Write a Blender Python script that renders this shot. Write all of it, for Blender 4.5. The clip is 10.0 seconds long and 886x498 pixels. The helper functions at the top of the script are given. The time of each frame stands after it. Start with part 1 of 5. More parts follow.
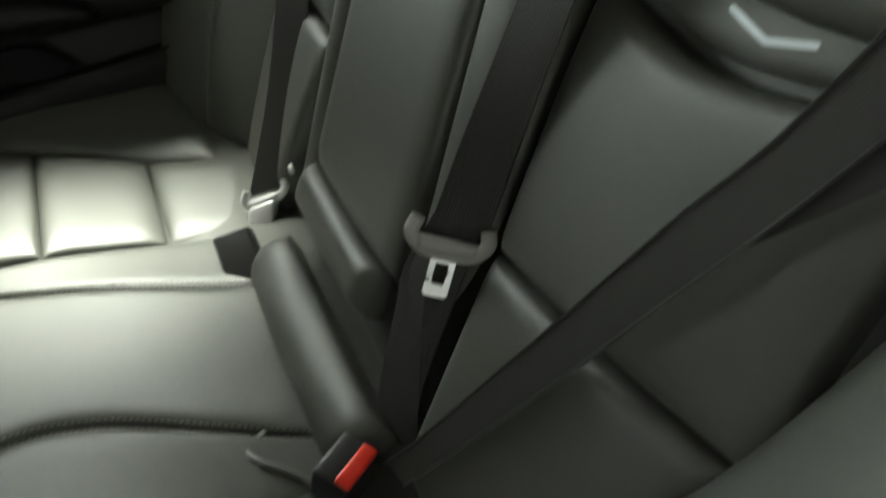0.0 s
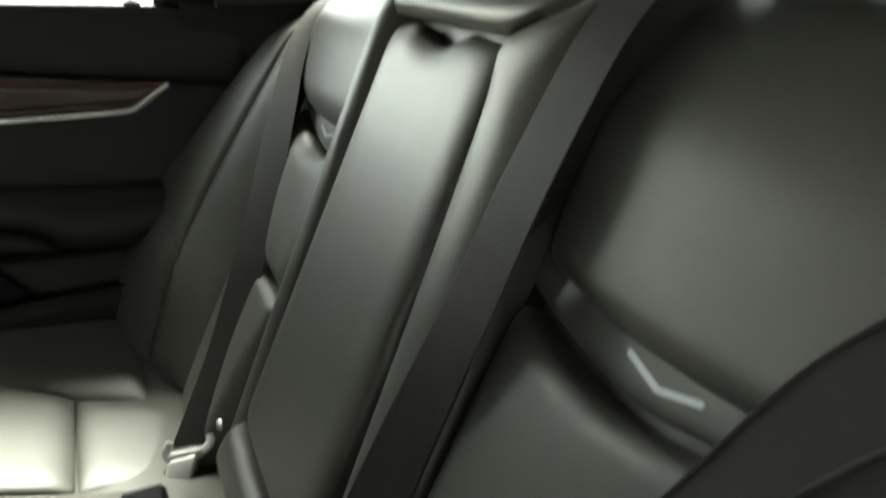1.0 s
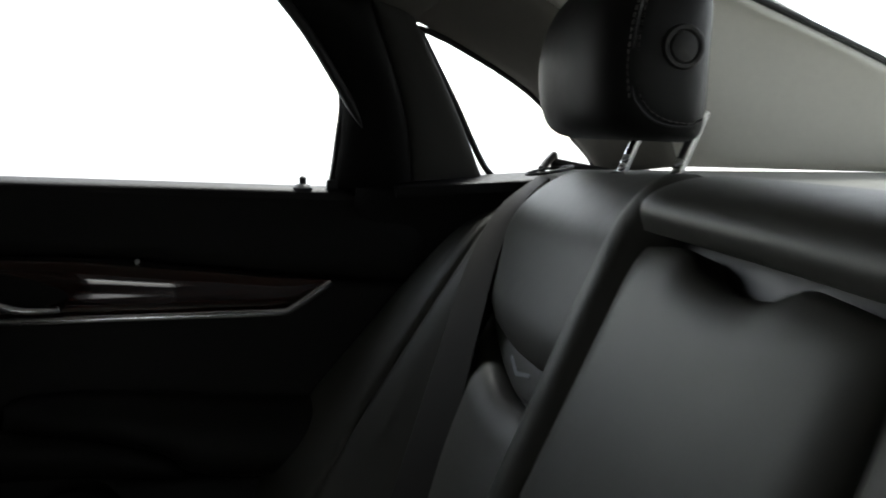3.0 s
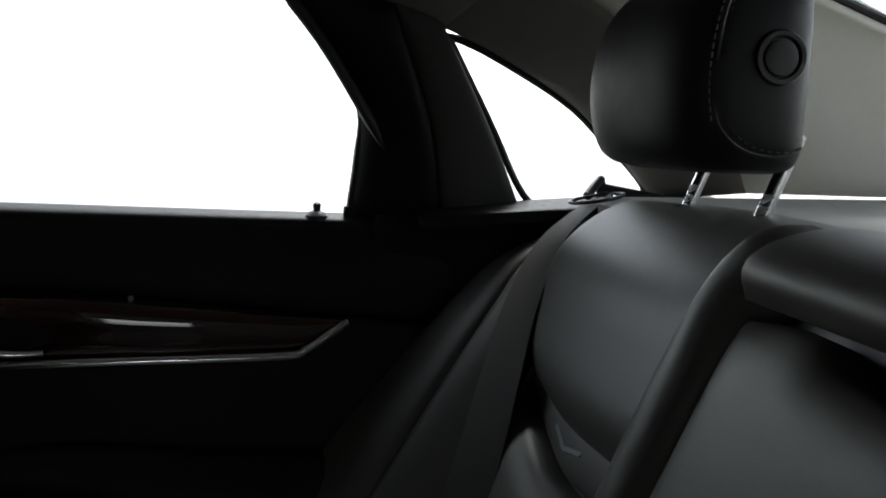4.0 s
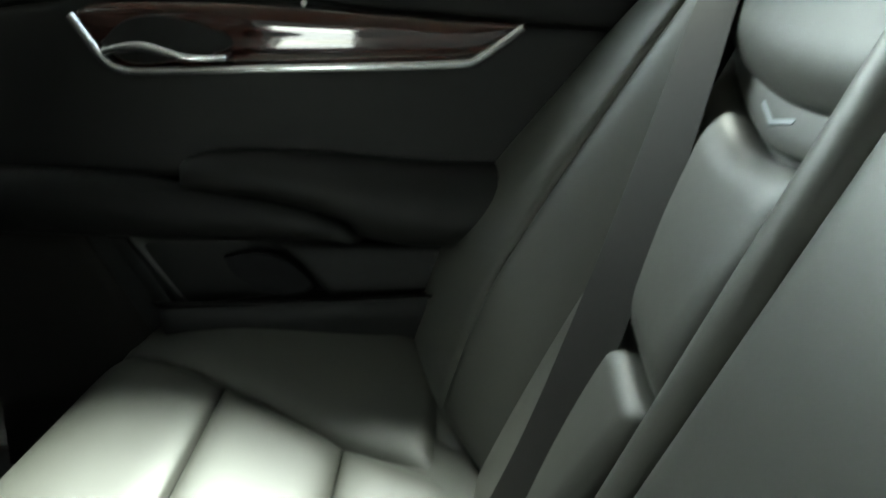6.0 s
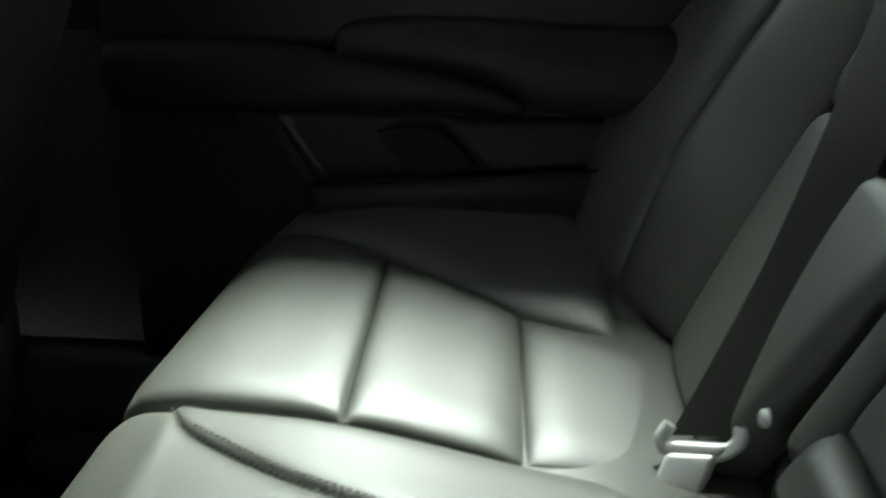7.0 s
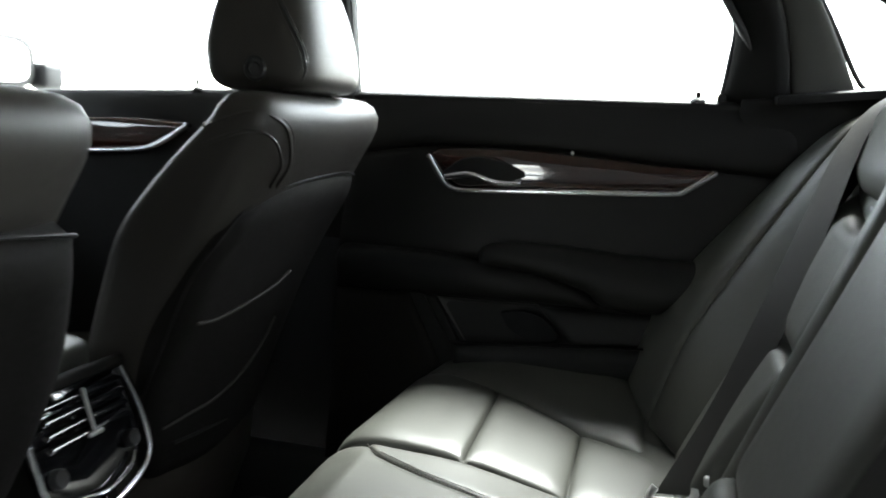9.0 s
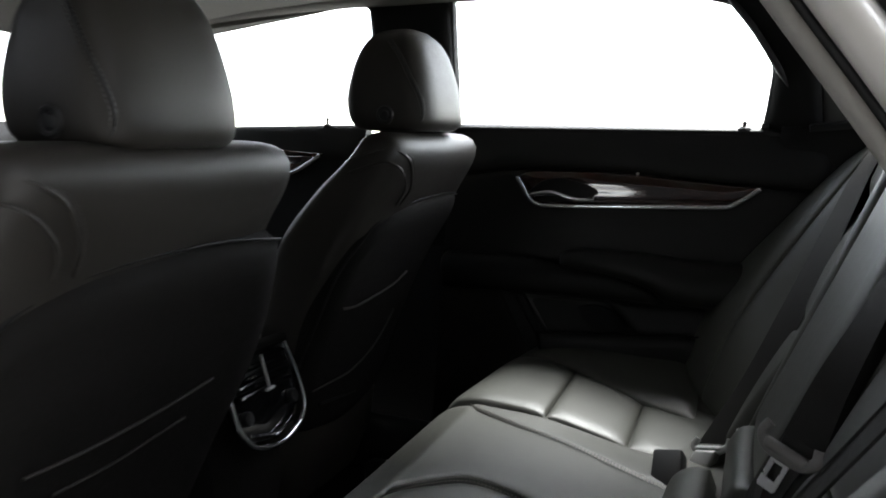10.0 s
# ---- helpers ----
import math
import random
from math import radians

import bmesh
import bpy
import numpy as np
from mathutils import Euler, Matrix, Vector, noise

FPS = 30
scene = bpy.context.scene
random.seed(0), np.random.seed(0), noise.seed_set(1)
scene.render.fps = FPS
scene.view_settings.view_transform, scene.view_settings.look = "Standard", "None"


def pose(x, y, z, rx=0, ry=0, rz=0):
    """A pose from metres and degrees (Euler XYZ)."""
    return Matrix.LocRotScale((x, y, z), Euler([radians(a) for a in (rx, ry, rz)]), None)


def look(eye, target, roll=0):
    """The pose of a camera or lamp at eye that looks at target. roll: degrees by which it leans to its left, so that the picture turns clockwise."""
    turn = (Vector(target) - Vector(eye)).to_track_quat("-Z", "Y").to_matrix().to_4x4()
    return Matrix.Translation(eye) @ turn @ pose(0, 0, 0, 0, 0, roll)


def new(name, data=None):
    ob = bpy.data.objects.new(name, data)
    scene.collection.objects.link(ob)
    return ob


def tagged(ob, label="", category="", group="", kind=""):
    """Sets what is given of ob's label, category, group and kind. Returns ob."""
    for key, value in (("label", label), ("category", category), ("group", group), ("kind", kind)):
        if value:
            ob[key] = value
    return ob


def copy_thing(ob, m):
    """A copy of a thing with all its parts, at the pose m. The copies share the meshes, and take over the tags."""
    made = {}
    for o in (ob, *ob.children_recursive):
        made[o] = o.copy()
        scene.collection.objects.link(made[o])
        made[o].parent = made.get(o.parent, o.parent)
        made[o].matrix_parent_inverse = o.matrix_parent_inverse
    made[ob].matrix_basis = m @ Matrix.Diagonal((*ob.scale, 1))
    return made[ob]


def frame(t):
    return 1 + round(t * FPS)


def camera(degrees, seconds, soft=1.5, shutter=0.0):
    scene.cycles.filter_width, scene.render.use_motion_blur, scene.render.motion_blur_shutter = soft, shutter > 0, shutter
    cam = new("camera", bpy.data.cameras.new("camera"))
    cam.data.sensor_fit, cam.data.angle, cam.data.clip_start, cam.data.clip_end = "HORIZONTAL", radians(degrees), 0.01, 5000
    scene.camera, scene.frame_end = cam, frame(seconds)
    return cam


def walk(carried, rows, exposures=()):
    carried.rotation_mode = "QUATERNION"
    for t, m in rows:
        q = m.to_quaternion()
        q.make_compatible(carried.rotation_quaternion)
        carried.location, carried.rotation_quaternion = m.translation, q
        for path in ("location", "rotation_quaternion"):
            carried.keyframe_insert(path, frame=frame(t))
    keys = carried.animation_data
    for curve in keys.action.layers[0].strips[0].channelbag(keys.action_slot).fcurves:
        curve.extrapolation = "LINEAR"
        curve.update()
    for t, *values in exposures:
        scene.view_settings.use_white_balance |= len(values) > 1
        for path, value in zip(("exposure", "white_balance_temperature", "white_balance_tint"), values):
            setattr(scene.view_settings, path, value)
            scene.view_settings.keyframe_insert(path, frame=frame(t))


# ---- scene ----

# camera and its path
cam = camera(59.95, 10.0, soft=1.8, shutter=0.5)
PATH = [
    (0.0, (-0.1451, -0.6513, 0.8802), (0.3962, 0.8330, -0.3460), -6.00),
    (0.5, (-0.1260, -0.6475, 0.9100), (0.5737, 0.9390, -0.0868), -2.16),
    (1.0, (-0.1074, -0.6512, 0.9237), (0.6530, 1.0615, 0.2248), 1.56),
    (1.5, (-0.1067, -0.6495, 0.9377), (0.7140, 1.1237, 0.5112), 4.70),
    (2.0, (-0.1161, -0.6462, 0.9558), (0.6765, 1.1609, 0.6300), 4.57),
    (2.5, (-0.0978, -0.5334, 0.9444), (0.4633, 1.3600, 0.6274), 2.86),
    (2.7, (-0.0648, -0.4532, 0.9325), (0.3631, 1.4755, 0.6212), 2.15),
    (4.0, (-0.0326, -0.2334, 0.9493), (0.2529, 1.7258, 0.6671), 2.23),
    (4.5, (-0.0460, -0.2113, 0.9541), (0.2002, 1.7550, 0.6845), 2.57),
    (5.0, (-0.0463, -0.2034, 0.9187), (0.1021, 1.7618, 0.5782), 1.95),
    (5.5, (-0.0515, -0.2148, 0.8766), (-0.0129, 1.7036, 0.3126), 1.01),
    (6.0, (-0.0591, -0.2285, 0.8369), (-0.1473, 1.6106, 0.0560), 0.18),
    (7.3, (-0.2374, -0.2718, 0.6855), (-0.4634, 1.5182, -0.1776), -1.06),
    (7.5, (-0.2341, -0.3060, 0.6686), (-0.5370, 1.5339, -0.0546), -0.81),
    (8.0, (-0.2104, -0.3895, 0.7162), (-0.6344, 1.4867, 0.1684), -0.15),
    (8.2, (-0.2029, -0.4457, 0.7325), (-0.6309, 1.4503, 0.2611), 0.40),
    (8.5, (-0.2063, -0.5504, 0.7592), (-0.5971, 1.3698, 0.3594), 2.32),
    (9.0, (-0.1092, -0.7411, 0.8017), (-0.6353, 1.1605, 0.4744), 1.78),
    (9.5, (-0.0182, -0.8970, 0.8200), (-0.7154, 0.9563, 0.5390), 0.86),
    (10.0, (-0.0233, -1.0445, 0.8304), (-0.7654, 0.7896, 0.5386), 0.64),
]
EXPOSURE = [(0.0, 2.1, 7200, -1), (0.5, 2.1, 7300, -3), (1.0, 2.15, 7400, 0), (1.5, 1.8, 7000, 6), (2.0, 1.12, 7050, 8), (2.5, 0.12, 6900, 9), (4.0, -0.5, 6550, 11), (4.5, -0.8, 6550, 11), (5.0, -1.0, 6500, 9),
            (5.3, -0.35, 6600, 8), (5.8, 2.05, 6700, -2), (6.2, 2.55, 6700, -7), (7.3, 1.5, 6500, -4), (7.5, 1.4, 6500, -3), (8.0, 1.85, 6500, -2), (8.5, 2.5, 6600, 3), (9.0, 1.9, 6600, 6), (9.5, 1.2, 6700, 9), (10.0, 0.85, 6600, 11)]
walk(cam, [(t, look(eye, aim, roll)) for t, eye, aim, roll in PATH], EXPOSURE)

# ---- world and sun ----
SUN_ELEVATION, SUN_SIDE = 57.0, 10.0
world = bpy.data.worlds.new("sky")
scene.world = world
world.use_nodes = True
wn, wl = world.node_tree.nodes, world.node_tree.links
sky = wn.new("ShaderNodeTexSky")
sky.sky_type, sky.sun_disc = "NISHITA", False
sky.sun_elevation, sky.sun_rotation = radians(SUN_ELEVATION), radians(SUN_SIDE)
sky.air_density, sky.dust_density, sky.ozone_density = 1.0, 1.0, 1.0
wn["Background"].inputs["Strength"].default_value = 0.7
pale = wn.new("ShaderNodeHueSaturation")
pale.inputs["Saturation"].default_value = 0.3
wl.new(sky.outputs["Color"], pale.inputs["Color"])
wl.new(pale.outputs["Color"], wn["Background"].inputs["Color"])

sun_data = bpy.data.lights.new("sun", "SUN")
sun_data.energy, sun_data.angle, sun_data.color = 5.0, radians(20), (0.96, 1.0, 0.99)
sun = new("sun", sun_data)
_e, _r = radians(SUN_ELEVATION), radians(SUN_SIDE)
sun.matrix_world = look((math.sin(_r) * math.cos(_e) * 9, math.cos(_r) * math.cos(_e) * 9, math.sin(_e) * 9), (0, 0, 0))


# ---- materials ----
def material(name, color, rough, metal=0.0, vary=0.15, scale=8.0, grain=0.0, grain_scale=600.0, grain_kind="noise", coat=0.0, spec=0.5,
             wear=0.06, coords="Object", creases=0.0):
    """A principled surface with variation at two sizes and a fine relief."""
    m = bpy.data.materials.new(name)
    m.use_nodes = True
    n, l = m.node_tree.nodes, m.node_tree.links
    b = n["Principled BSDF"]
    b.inputs["Metallic"].default_value = metal
    b.inputs["Specular IOR Level"].default_value = spec
    b.inputs["Coat Weight"].default_value = coat
    b.inputs["Coat Roughness"].default_value = 0.04
    tc = n.new("ShaderNodeTexCoord")
    big, fine = n.new("ShaderNodeTexNoise"), n.new("ShaderNodeTexNoise")
    big.inputs["Scale"].default_value, fine.inputs["Scale"].default_value = scale, scale * 14
    big.inputs["Detail"].default_value, fine.inputs["Detail"].default_value = 4, 3
    for t in (big, fine):
        l.new(tc.outputs[coords], t.inputs["Vector"])
    mix = n.new("ShaderNodeMix")
    mix.data_type = "FLOAT"
    mix.inputs[0].default_value = 0.4
    l.new(big.outputs["Fac"], mix.inputs[2]), l.new(fine.outputs["Fac"], mix.inputs[3])
    ramp = n.new("ShaderNodeMapRange")
    ramp.inputs["From Min"].default_value, ramp.inputs["From Max"].default_value = 0.3, 0.7
    ramp.inputs["To Min"].default_value, ramp.inputs["To Max"].default_value = 1 - vary, 1 + vary
    l.new(mix.outputs[0], ramp.inputs["Value"])
    tint = n.new("ShaderNodeVectorMath")
    tint.operation = "SCALE"
    tint.inputs[0].default_value = color
    l.new(ramp.outputs[0], tint.inputs["Scale"])
    l.new(tint.outputs[0], b.inputs["Base Color"])
    rr = n.new("ShaderNodeMapRange")
    rr.inputs["From Min"].default_value, rr.inputs["From Max"].default_value = 0.3, 0.7
    rr.inputs["To Min"].default_value, rr.inputs["To Max"].default_value = max(0.02, rough - wear), min(1.0, rough + wear)
    l.new(fine.outputs["Fac"], rr.inputs["Value"])
    l.new(rr.outputs[0], b.inputs["Roughness"])
    if grain:
        if grain_kind == "leather":
            g = n.new("ShaderNodeTexVoronoi")
            g.feature = "DISTANCE_TO_EDGE"
            out = g.outputs["Distance"]
        elif grain_kind == "ribs":
            g = n.new("ShaderNodeTexWave")
            g.bands_direction = "Y"
            out = g.outputs["Fac"]
        elif grain_kind == "weave":
            g = n.new("ShaderNodeTexVoronoi")
            out = g.outputs["Distance"]
        else:
            g = n.new("ShaderNodeTexNoise")
            g.inputs["Detail"].default_value = 3
            out = g.outputs["Fac"]
        g.inputs["Scale"].default_value = grain_scale
        l.new(tc.outputs["UV" if grain_kind == "ribs" else coords], g.inputs["Vector"])
        bump = n.new("ShaderNodeBump")
        bump.inputs["Strength"].default_value = grain
        bump.inputs["Distance"].default_value = 0.001
        l.new(out, bump.inputs["Height"])
        l.new(bump.outputs[0], b.inputs["Normal"])
        if creases:
            soft, fold = n.new("ShaderNodeTexNoise"), n.new("ShaderNodeBump")
            soft.inputs["Scale"].default_value, soft.inputs["Detail"].default_value, soft.inputs["Distortion"].default_value = 26.0, 2.0, 0.8
            fold.inputs["Strength"].default_value, fold.inputs["Distance"].default_value = creases, 0.004
            l.new(tc.outputs[coords], soft.inputs["Vector"]), l.new(soft.outputs["Fac"], fold.inputs["Height"])
            l.new(fold.outputs[0], bump.inputs["Normal"])
    return m


def wood_material():
    m = material("dark_gloss_wood", (0.05, 0.012, 0.008), 0.06, vary=0.2, coat=0.8, wear=0.03)
    n, l = m.node_tree.nodes, m.node_tree.links
    tc, wave, ramp = n.new("ShaderNodeTexCoord"), n.new("ShaderNodeTexWave"), n.new("ShaderNodeValToRGB")
    stretch = n.new("ShaderNodeMapping")
    stretch.inputs["Scale"].default_value = (1.2, 1, 9)
    wave.bands_direction = "Z"
    wave.inputs["Scale"].default_value, wave.inputs["Distortion"].default_value, wave.inputs["Detail"].default_value = 3.0, 7.0, 4.0
    ramp.color_ramp.elements[0].color, ramp.color_ramp.elements[1].color = (0.008, 0.0025, 0.002, 1), (0.045, 0.012, 0.007, 1)
    l.new(tc.outputs["Object"], stretch.inputs["Vector"]), l.new(stretch.outputs[0], wave.inputs["Vector"])
    l.new(wave.outputs["Fac"], ramp.inputs["Fac"]), l.new(ramp.outputs["Color"], n["Principled BSDF"].inputs["Base Color"])
    swell, wavy = n.new("ShaderNodeTexNoise"), n.new("ShaderNodeBump")
    swell.inputs["Scale"].default_value, swell.inputs["Detail"].default_value = 16.0, 1.0
    wavy.inputs["Strength"].default_value, wavy.inputs["Distance"].default_value = 0.35, 0.012
    flow = n.new("ShaderNodeMapping")
    flow.inputs["Scale"].default_value = (0.3, 1.0, 1.5)
    l.new(tc.outputs["Object"], flow.inputs["Vector"]), l.new(flow.outputs[0], swell.inputs["Vector"]), l.new(swell.outputs["Fac"], wavy.inputs["Height"])
    l.new(wavy.outputs[0], n["Principled BSDF"].inputs["Normal"]), l.new(wavy.outputs[0], n["Principled BSDF"].inputs["Coat Normal"])
    return m


def glass_material(name, tint):
    m = bpy.data.materials.new(name)
    m.use_nodes = True
    n, l = m.node_tree.nodes, m.node_tree.links
    n.remove(n["Principled BSDF"])
    clear, gloss, mix = n.new("ShaderNodeBsdfTransparent"), n.new("ShaderNodeBsdfGlossy"), n.new("ShaderNodeMixShader")
    clear.inputs["Color"].default_value = (*tint, 1)
    gloss.inputs["Roughness"].default_value = 0.01
    mix.inputs[0].default_value = 0.05
    l.new(clear.outputs[0], mix.inputs[1]), l.new(gloss.outputs[0], mix.inputs[2])
    l.new(mix.outputs[0], n["Material Output"].inputs["Surface"])
    return m


LEATHER = material("charcoal_leather", (0.0605, 0.0615, 0.0530), 0.46, vary=0.05, scale=5, wear=0.02, grain=0.15, grain_scale=900, grain_kind="leather", spec=0.5, creases=0.06)
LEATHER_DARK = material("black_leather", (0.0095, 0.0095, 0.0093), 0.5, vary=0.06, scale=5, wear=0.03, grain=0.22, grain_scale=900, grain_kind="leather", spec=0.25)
# the bench's leather with shade and warm near-side light put into its colour
LEATHER_SHADED = material("shaded_front_leather", (0.032, 0.0288, 0.0245), 0.47, vary=0.06, scale=5, wear=0.03, grain=0.18, grain_scale=900, grain_kind="leather", spec=0.42, creases=0.05)
STEEL = material("bright_steel", (0.80, 0.80, 0.80), 0.32, metal=0.75, vary=0.04)
DULL_STEEL = material("brushed_steel", (0.28, 0.30, 0.31), 0.4, metal=0.8, vary=0.05)
GARNISH = material("dark_grey_trim", (0.06, 0.06, 0.055), 0.7, vary=0.06, grain=0.2, grain_scale=700, spec=0.25)
THREAD_DARK = material("dark_grey_thread", (0.10, 0.095, 0.09), 0.7, vary=0.1)
THREAD = material("grey_thread", (0.34, 0.31, 0.29), 0.7, vary=0.1)
WEBBING_WORN = material("charcoal_webbing", (0.030, 0.029, 0.027), 0.65, vary=0.12, grain=0.1, grain_scale=130, grain_kind="ribs", spec=0.12)
WEBBING = material("black_webbing", (0.042, 0.041, 0.040), 0.6, vary=0.1, grain=0.4, grain_scale=130, grain_kind="ribs", spec=0.15)
TRIM = material("black_soft_trim", (0.0055, 0.0055, 0.0055), 0.55, vary=0.1, grain=0.2, grain_scale=700, spec=0.22)
CLOTH = material("black_cloth", (0.012, 0.0110, 0.0098), 0.85, vary=0.12, grain=0.4, grain_scale=900, grain_kind="weave", spec=0.2)
CARPET = material("black_carpet", (0.012, 0.012, 0.013), 0.95, vary=0.3, scale=20, grain=0.9, grain_scale=500, spec=0.1)
LINER = material("grey_headliner", (0.21, 0.20, 0.18), 0.9, vary=0.06, grain=0.3, grain_scale=800, spec=0.15)
PILLAR = material("pale_pillar_trim", (0.78, 0.77, 0.70), 0.6, vary=0.04, grain=0.15, grain_scale=700, spec=0.3)
SHELF = material("grey_shelf_felt", (0.32, 0.32, 0.295), 0.9, vary=0.1, grain=0.5, grain_scale=600, spec=0.15)
PLASTIC = material("black_plastic", (0.02, 0.02, 0.02), 0.4, vary=0.08, grain=0.1, grain_scale=900)
GLOSS = material("piano_black", (0.006, 0.006, 0.007), 0.08, vary=0.05, coat=0.6, wear=0.03)
CHROME = material("satin_chrome", (0.72, 0.73, 0.76), 0.16, metal=1.0, vary=0.04, wear=0.06)
SILVER = material("silver_plastic", (0.55, 0.55, 0.54), 0.38, metal=0.3, vary=0.05)
GREY = material("grey_plastic", (0.30, 0.285, 0.275), 0.45, vary=0.06, grain=0.1)
RED = material("red_plastic", (0.75, 0.035, 0.02), 0.35, vary=0.06)
RUBBER = material("black_rubber", (0.015, 0.015, 0.015), 0.6, vary=0.1)
PAINT = material("silver_paint", (0.62, 0.59, 0.54), 0.3, metal=0.3, vary=0.02, scale=2, coat=0.5, wear=0.02)
GROUND = material("concrete", (0.60, 0.59, 0.57), 0.85, vary=0.2, scale=1.5, grain=0.3, grain_scale=90)
# dark surface of the unseen walls and roof added to block light
BLOCKER = material("light_blocker", (0.055, 0.055, 0.053), 0.9, vary=0.2, scale=1.0)
WOOD = wood_material()
GLASS = glass_material("clear_glass", (0.93, 0.96, 0.95))


# ---- mesh tools ----
def v3(p):
    return np.array(p, float)


def spline(points, n):
    """n points on a smooth line through the given ones, evenly by length."""
    p = [v3(q) for q in points]
    if len(p) == 2:
        return np.array([p[0] + (p[1] - p[0]) * k / (n - 1) for k in range(n)])
    e = [2 * p[0] - p[1]] + p + [2 * p[-1] - p[-2]]
    out = []
    for a, b, c, d in zip(e, e[1:], e[2:], e[3:]):
        for k in range(12):
            t = k / 12
            out.append(0.5 * (2 * b + (c - a) * t + (2 * a - 5 * b + 4 * c - d) * t * t + (3 * b - a - 3 * c + d) * t ** 3))
    out.append(p[-1])
    out = np.array(out)
    s = np.concatenate([[0], np.cumsum(np.linalg.norm(np.diff(out, axis=0), axis=1))])
    return np.array([[np.interp(q, s, out[:, k]) for k in range(3)] for q in np.linspace(0, s[-1], n)])


def thing(name, at, label, category, group="", kind=""):
    """An Empty at the thing's base, which holds its parts."""
    ob = new(name)
    ob.location = at
    ob.empty_display_size = 0.05
    return tagged(ob, label, category, group, kind)


def part(name, verts, faces, mat, parent=None, label="", smooth=True, uv=None, sharp=40):
    """One mesh object of world-placed vertices, under a thing or a part."""
    me = bpy.data.meshes.new(name)
    me.from_pydata([tuple(map(float, v)) for v in verts], [], faces)
    me.validate()
    if uv is not None:
        layer = me.uv_layers.new(name="UVMap")
        for loop in me.loops:
            layer.data[loop.index].uv = uv[loop.vertex_index]
    bm = bmesh.new()
    bm.from_mesh(me)
    bmesh.ops.recalc_face_normals(bm, faces=bm.faces)
    bm.to_mesh(me)
    bm.free()
    me.materials.append(mat)
    if smooth:
        me.shade_smooth()
        me.set_sharp_from_angle(angle=radians(sharp))
    ob = new(name, me)
    if parent is not None:
        ob.parent = parent
        if parent.type == "EMPTY":
            ob.matrix_parent_inverse = Matrix.Translation(parent.location).inverted()
    return tagged(ob, label)


def pad(name, bottom, top, left, right, mat, parent=None, puff=0.01, edge=0.03, thick=0.02, out=(-1, 0, 0.4), label="", nu=28, nv=28, dimple=None, crisp=0.0, rim_width=0.007):
    """A stuffed panel between four edge lines: it swells by puff away from its rim, and has a back."""
    ease = lambda k: 0.4 * np.linspace(0, 1, k) + 0.6 * (0.5 - 0.5 * np.cos(np.linspace(0, math.pi, k)))
    pick = lambda line, q: np.stack([np.interp(q, np.linspace(0, 1, len(line)), line[:, k]) for k in range(3)], 1)
    uu, vv = ease(nu), ease(nv)
    b, t = pick(spline(bottom, 4 * nu), uu), pick(spline(top, 4 * nu), uu)
    l = pick(spline([b[0], *left, t[0]], 4 * nv), vv)
    r = pick(spline([b[-1], *right, t[-1]], 4 * nv), vv)
    u, v = uu[:, None, None], vv[None, :, None]
    s = ((1 - v) * b[:, None] + v * t[:, None] + (1 - u) * l[None] + u * r[None]
         - ((1 - u) * (1 - v) * b[0] + u * (1 - v) * b[-1] + (1 - u) * v * t[0] + u * v * t[-1]))
    nrm = np.cross(np.gradient(s, axis=0), np.gradient(s, axis=1))
    nrm /= np.maximum(np.linalg.norm(nrm, axis=2, keepdims=True), 1e-9)
    if (nrm.reshape(-1, 3) @ v3(out)).mean() < 0:
        nrm = -nrm
    lu = np.linalg.norm(np.diff(s, axis=0), axis=2).sum(0).mean()
    lv = np.linalg.norm(np.diff(s, axis=1), axis=2).sum(1).mean()
    du = np.minimum(u, 1 - u)[:, :, 0] * lu * np.ones((nu, nv))
    dv = np.minimum(v, 1 - v)[:, :, 0] * lv * np.ones((nu, nv))
    swell = lambda d, w: np.sqrt(np.clip(1 - (1 - np.minimum(d / w, 1)) ** 2, 0, 1))
    rise = lambda d: crisp * swell(d, rim_width) + (1 - crisp) * swell(d, edge)
    h = puff * rise(du) * rise(dv)
    if dimple is not None:
        h = h + dimple(u[:, :, 0] * np.ones((nu, nv)), v[:, :, 0] * np.ones((nu, nv)))
    s2 = s + nrm * h[:, :, None]
    verts = list(s2.reshape(-1, 3))
    uv = [(uu[i] * lu, vv[j] * lv) for i in range(nu) for j in range(nv)]
    idx = lambda i, j: i * nv + j
    faces = [(idx(i, j), idx(i + 1, j), idx(i + 1, j + 1), idx(i, j + 1)) for i in range(nu - 1) for j in range(nv - 1)]
    rim = [(i, 0) for i in range(nu)] + [(nu - 1, j) for j in range(1, nv)] + [(i, nv - 1) for i in range(nu - 2, -1, -1)] + [(0, j) for j in range(nv - 2, 0, -1)]
    base = len(verts)
    for i, j in rim:
        verts.append(s[i, j] - nrm[i, j] * thick)
        uv.append((uu[i] * lu, vv[j] * lv))
    m = len(rim)
    for k in range(m):
        a, c = rim[k], rim[(k + 1) % m]
        faces.append((idx(*a), idx(*c), base + (k + 1) % m, base + k))
    verts.append(np.mean(verts[base:], axis=0))
    uv.append((0, 0))
    for k in range(m):
        faces.append((base + k, base + (k + 1) % m, base + m))
    return part(name, verts, faces, mat, parent, label, uv=uv)


def finer(rings, count):
    """The same stack of rings with a smooth run between them."""
    stack = np.array([[v3(p) for p in r] for r in rings])
    return [list(r) for r in np.stack([np.array(spline(list(stack[:, k]), count)) for k in range(stack.shape[1])], 1)]


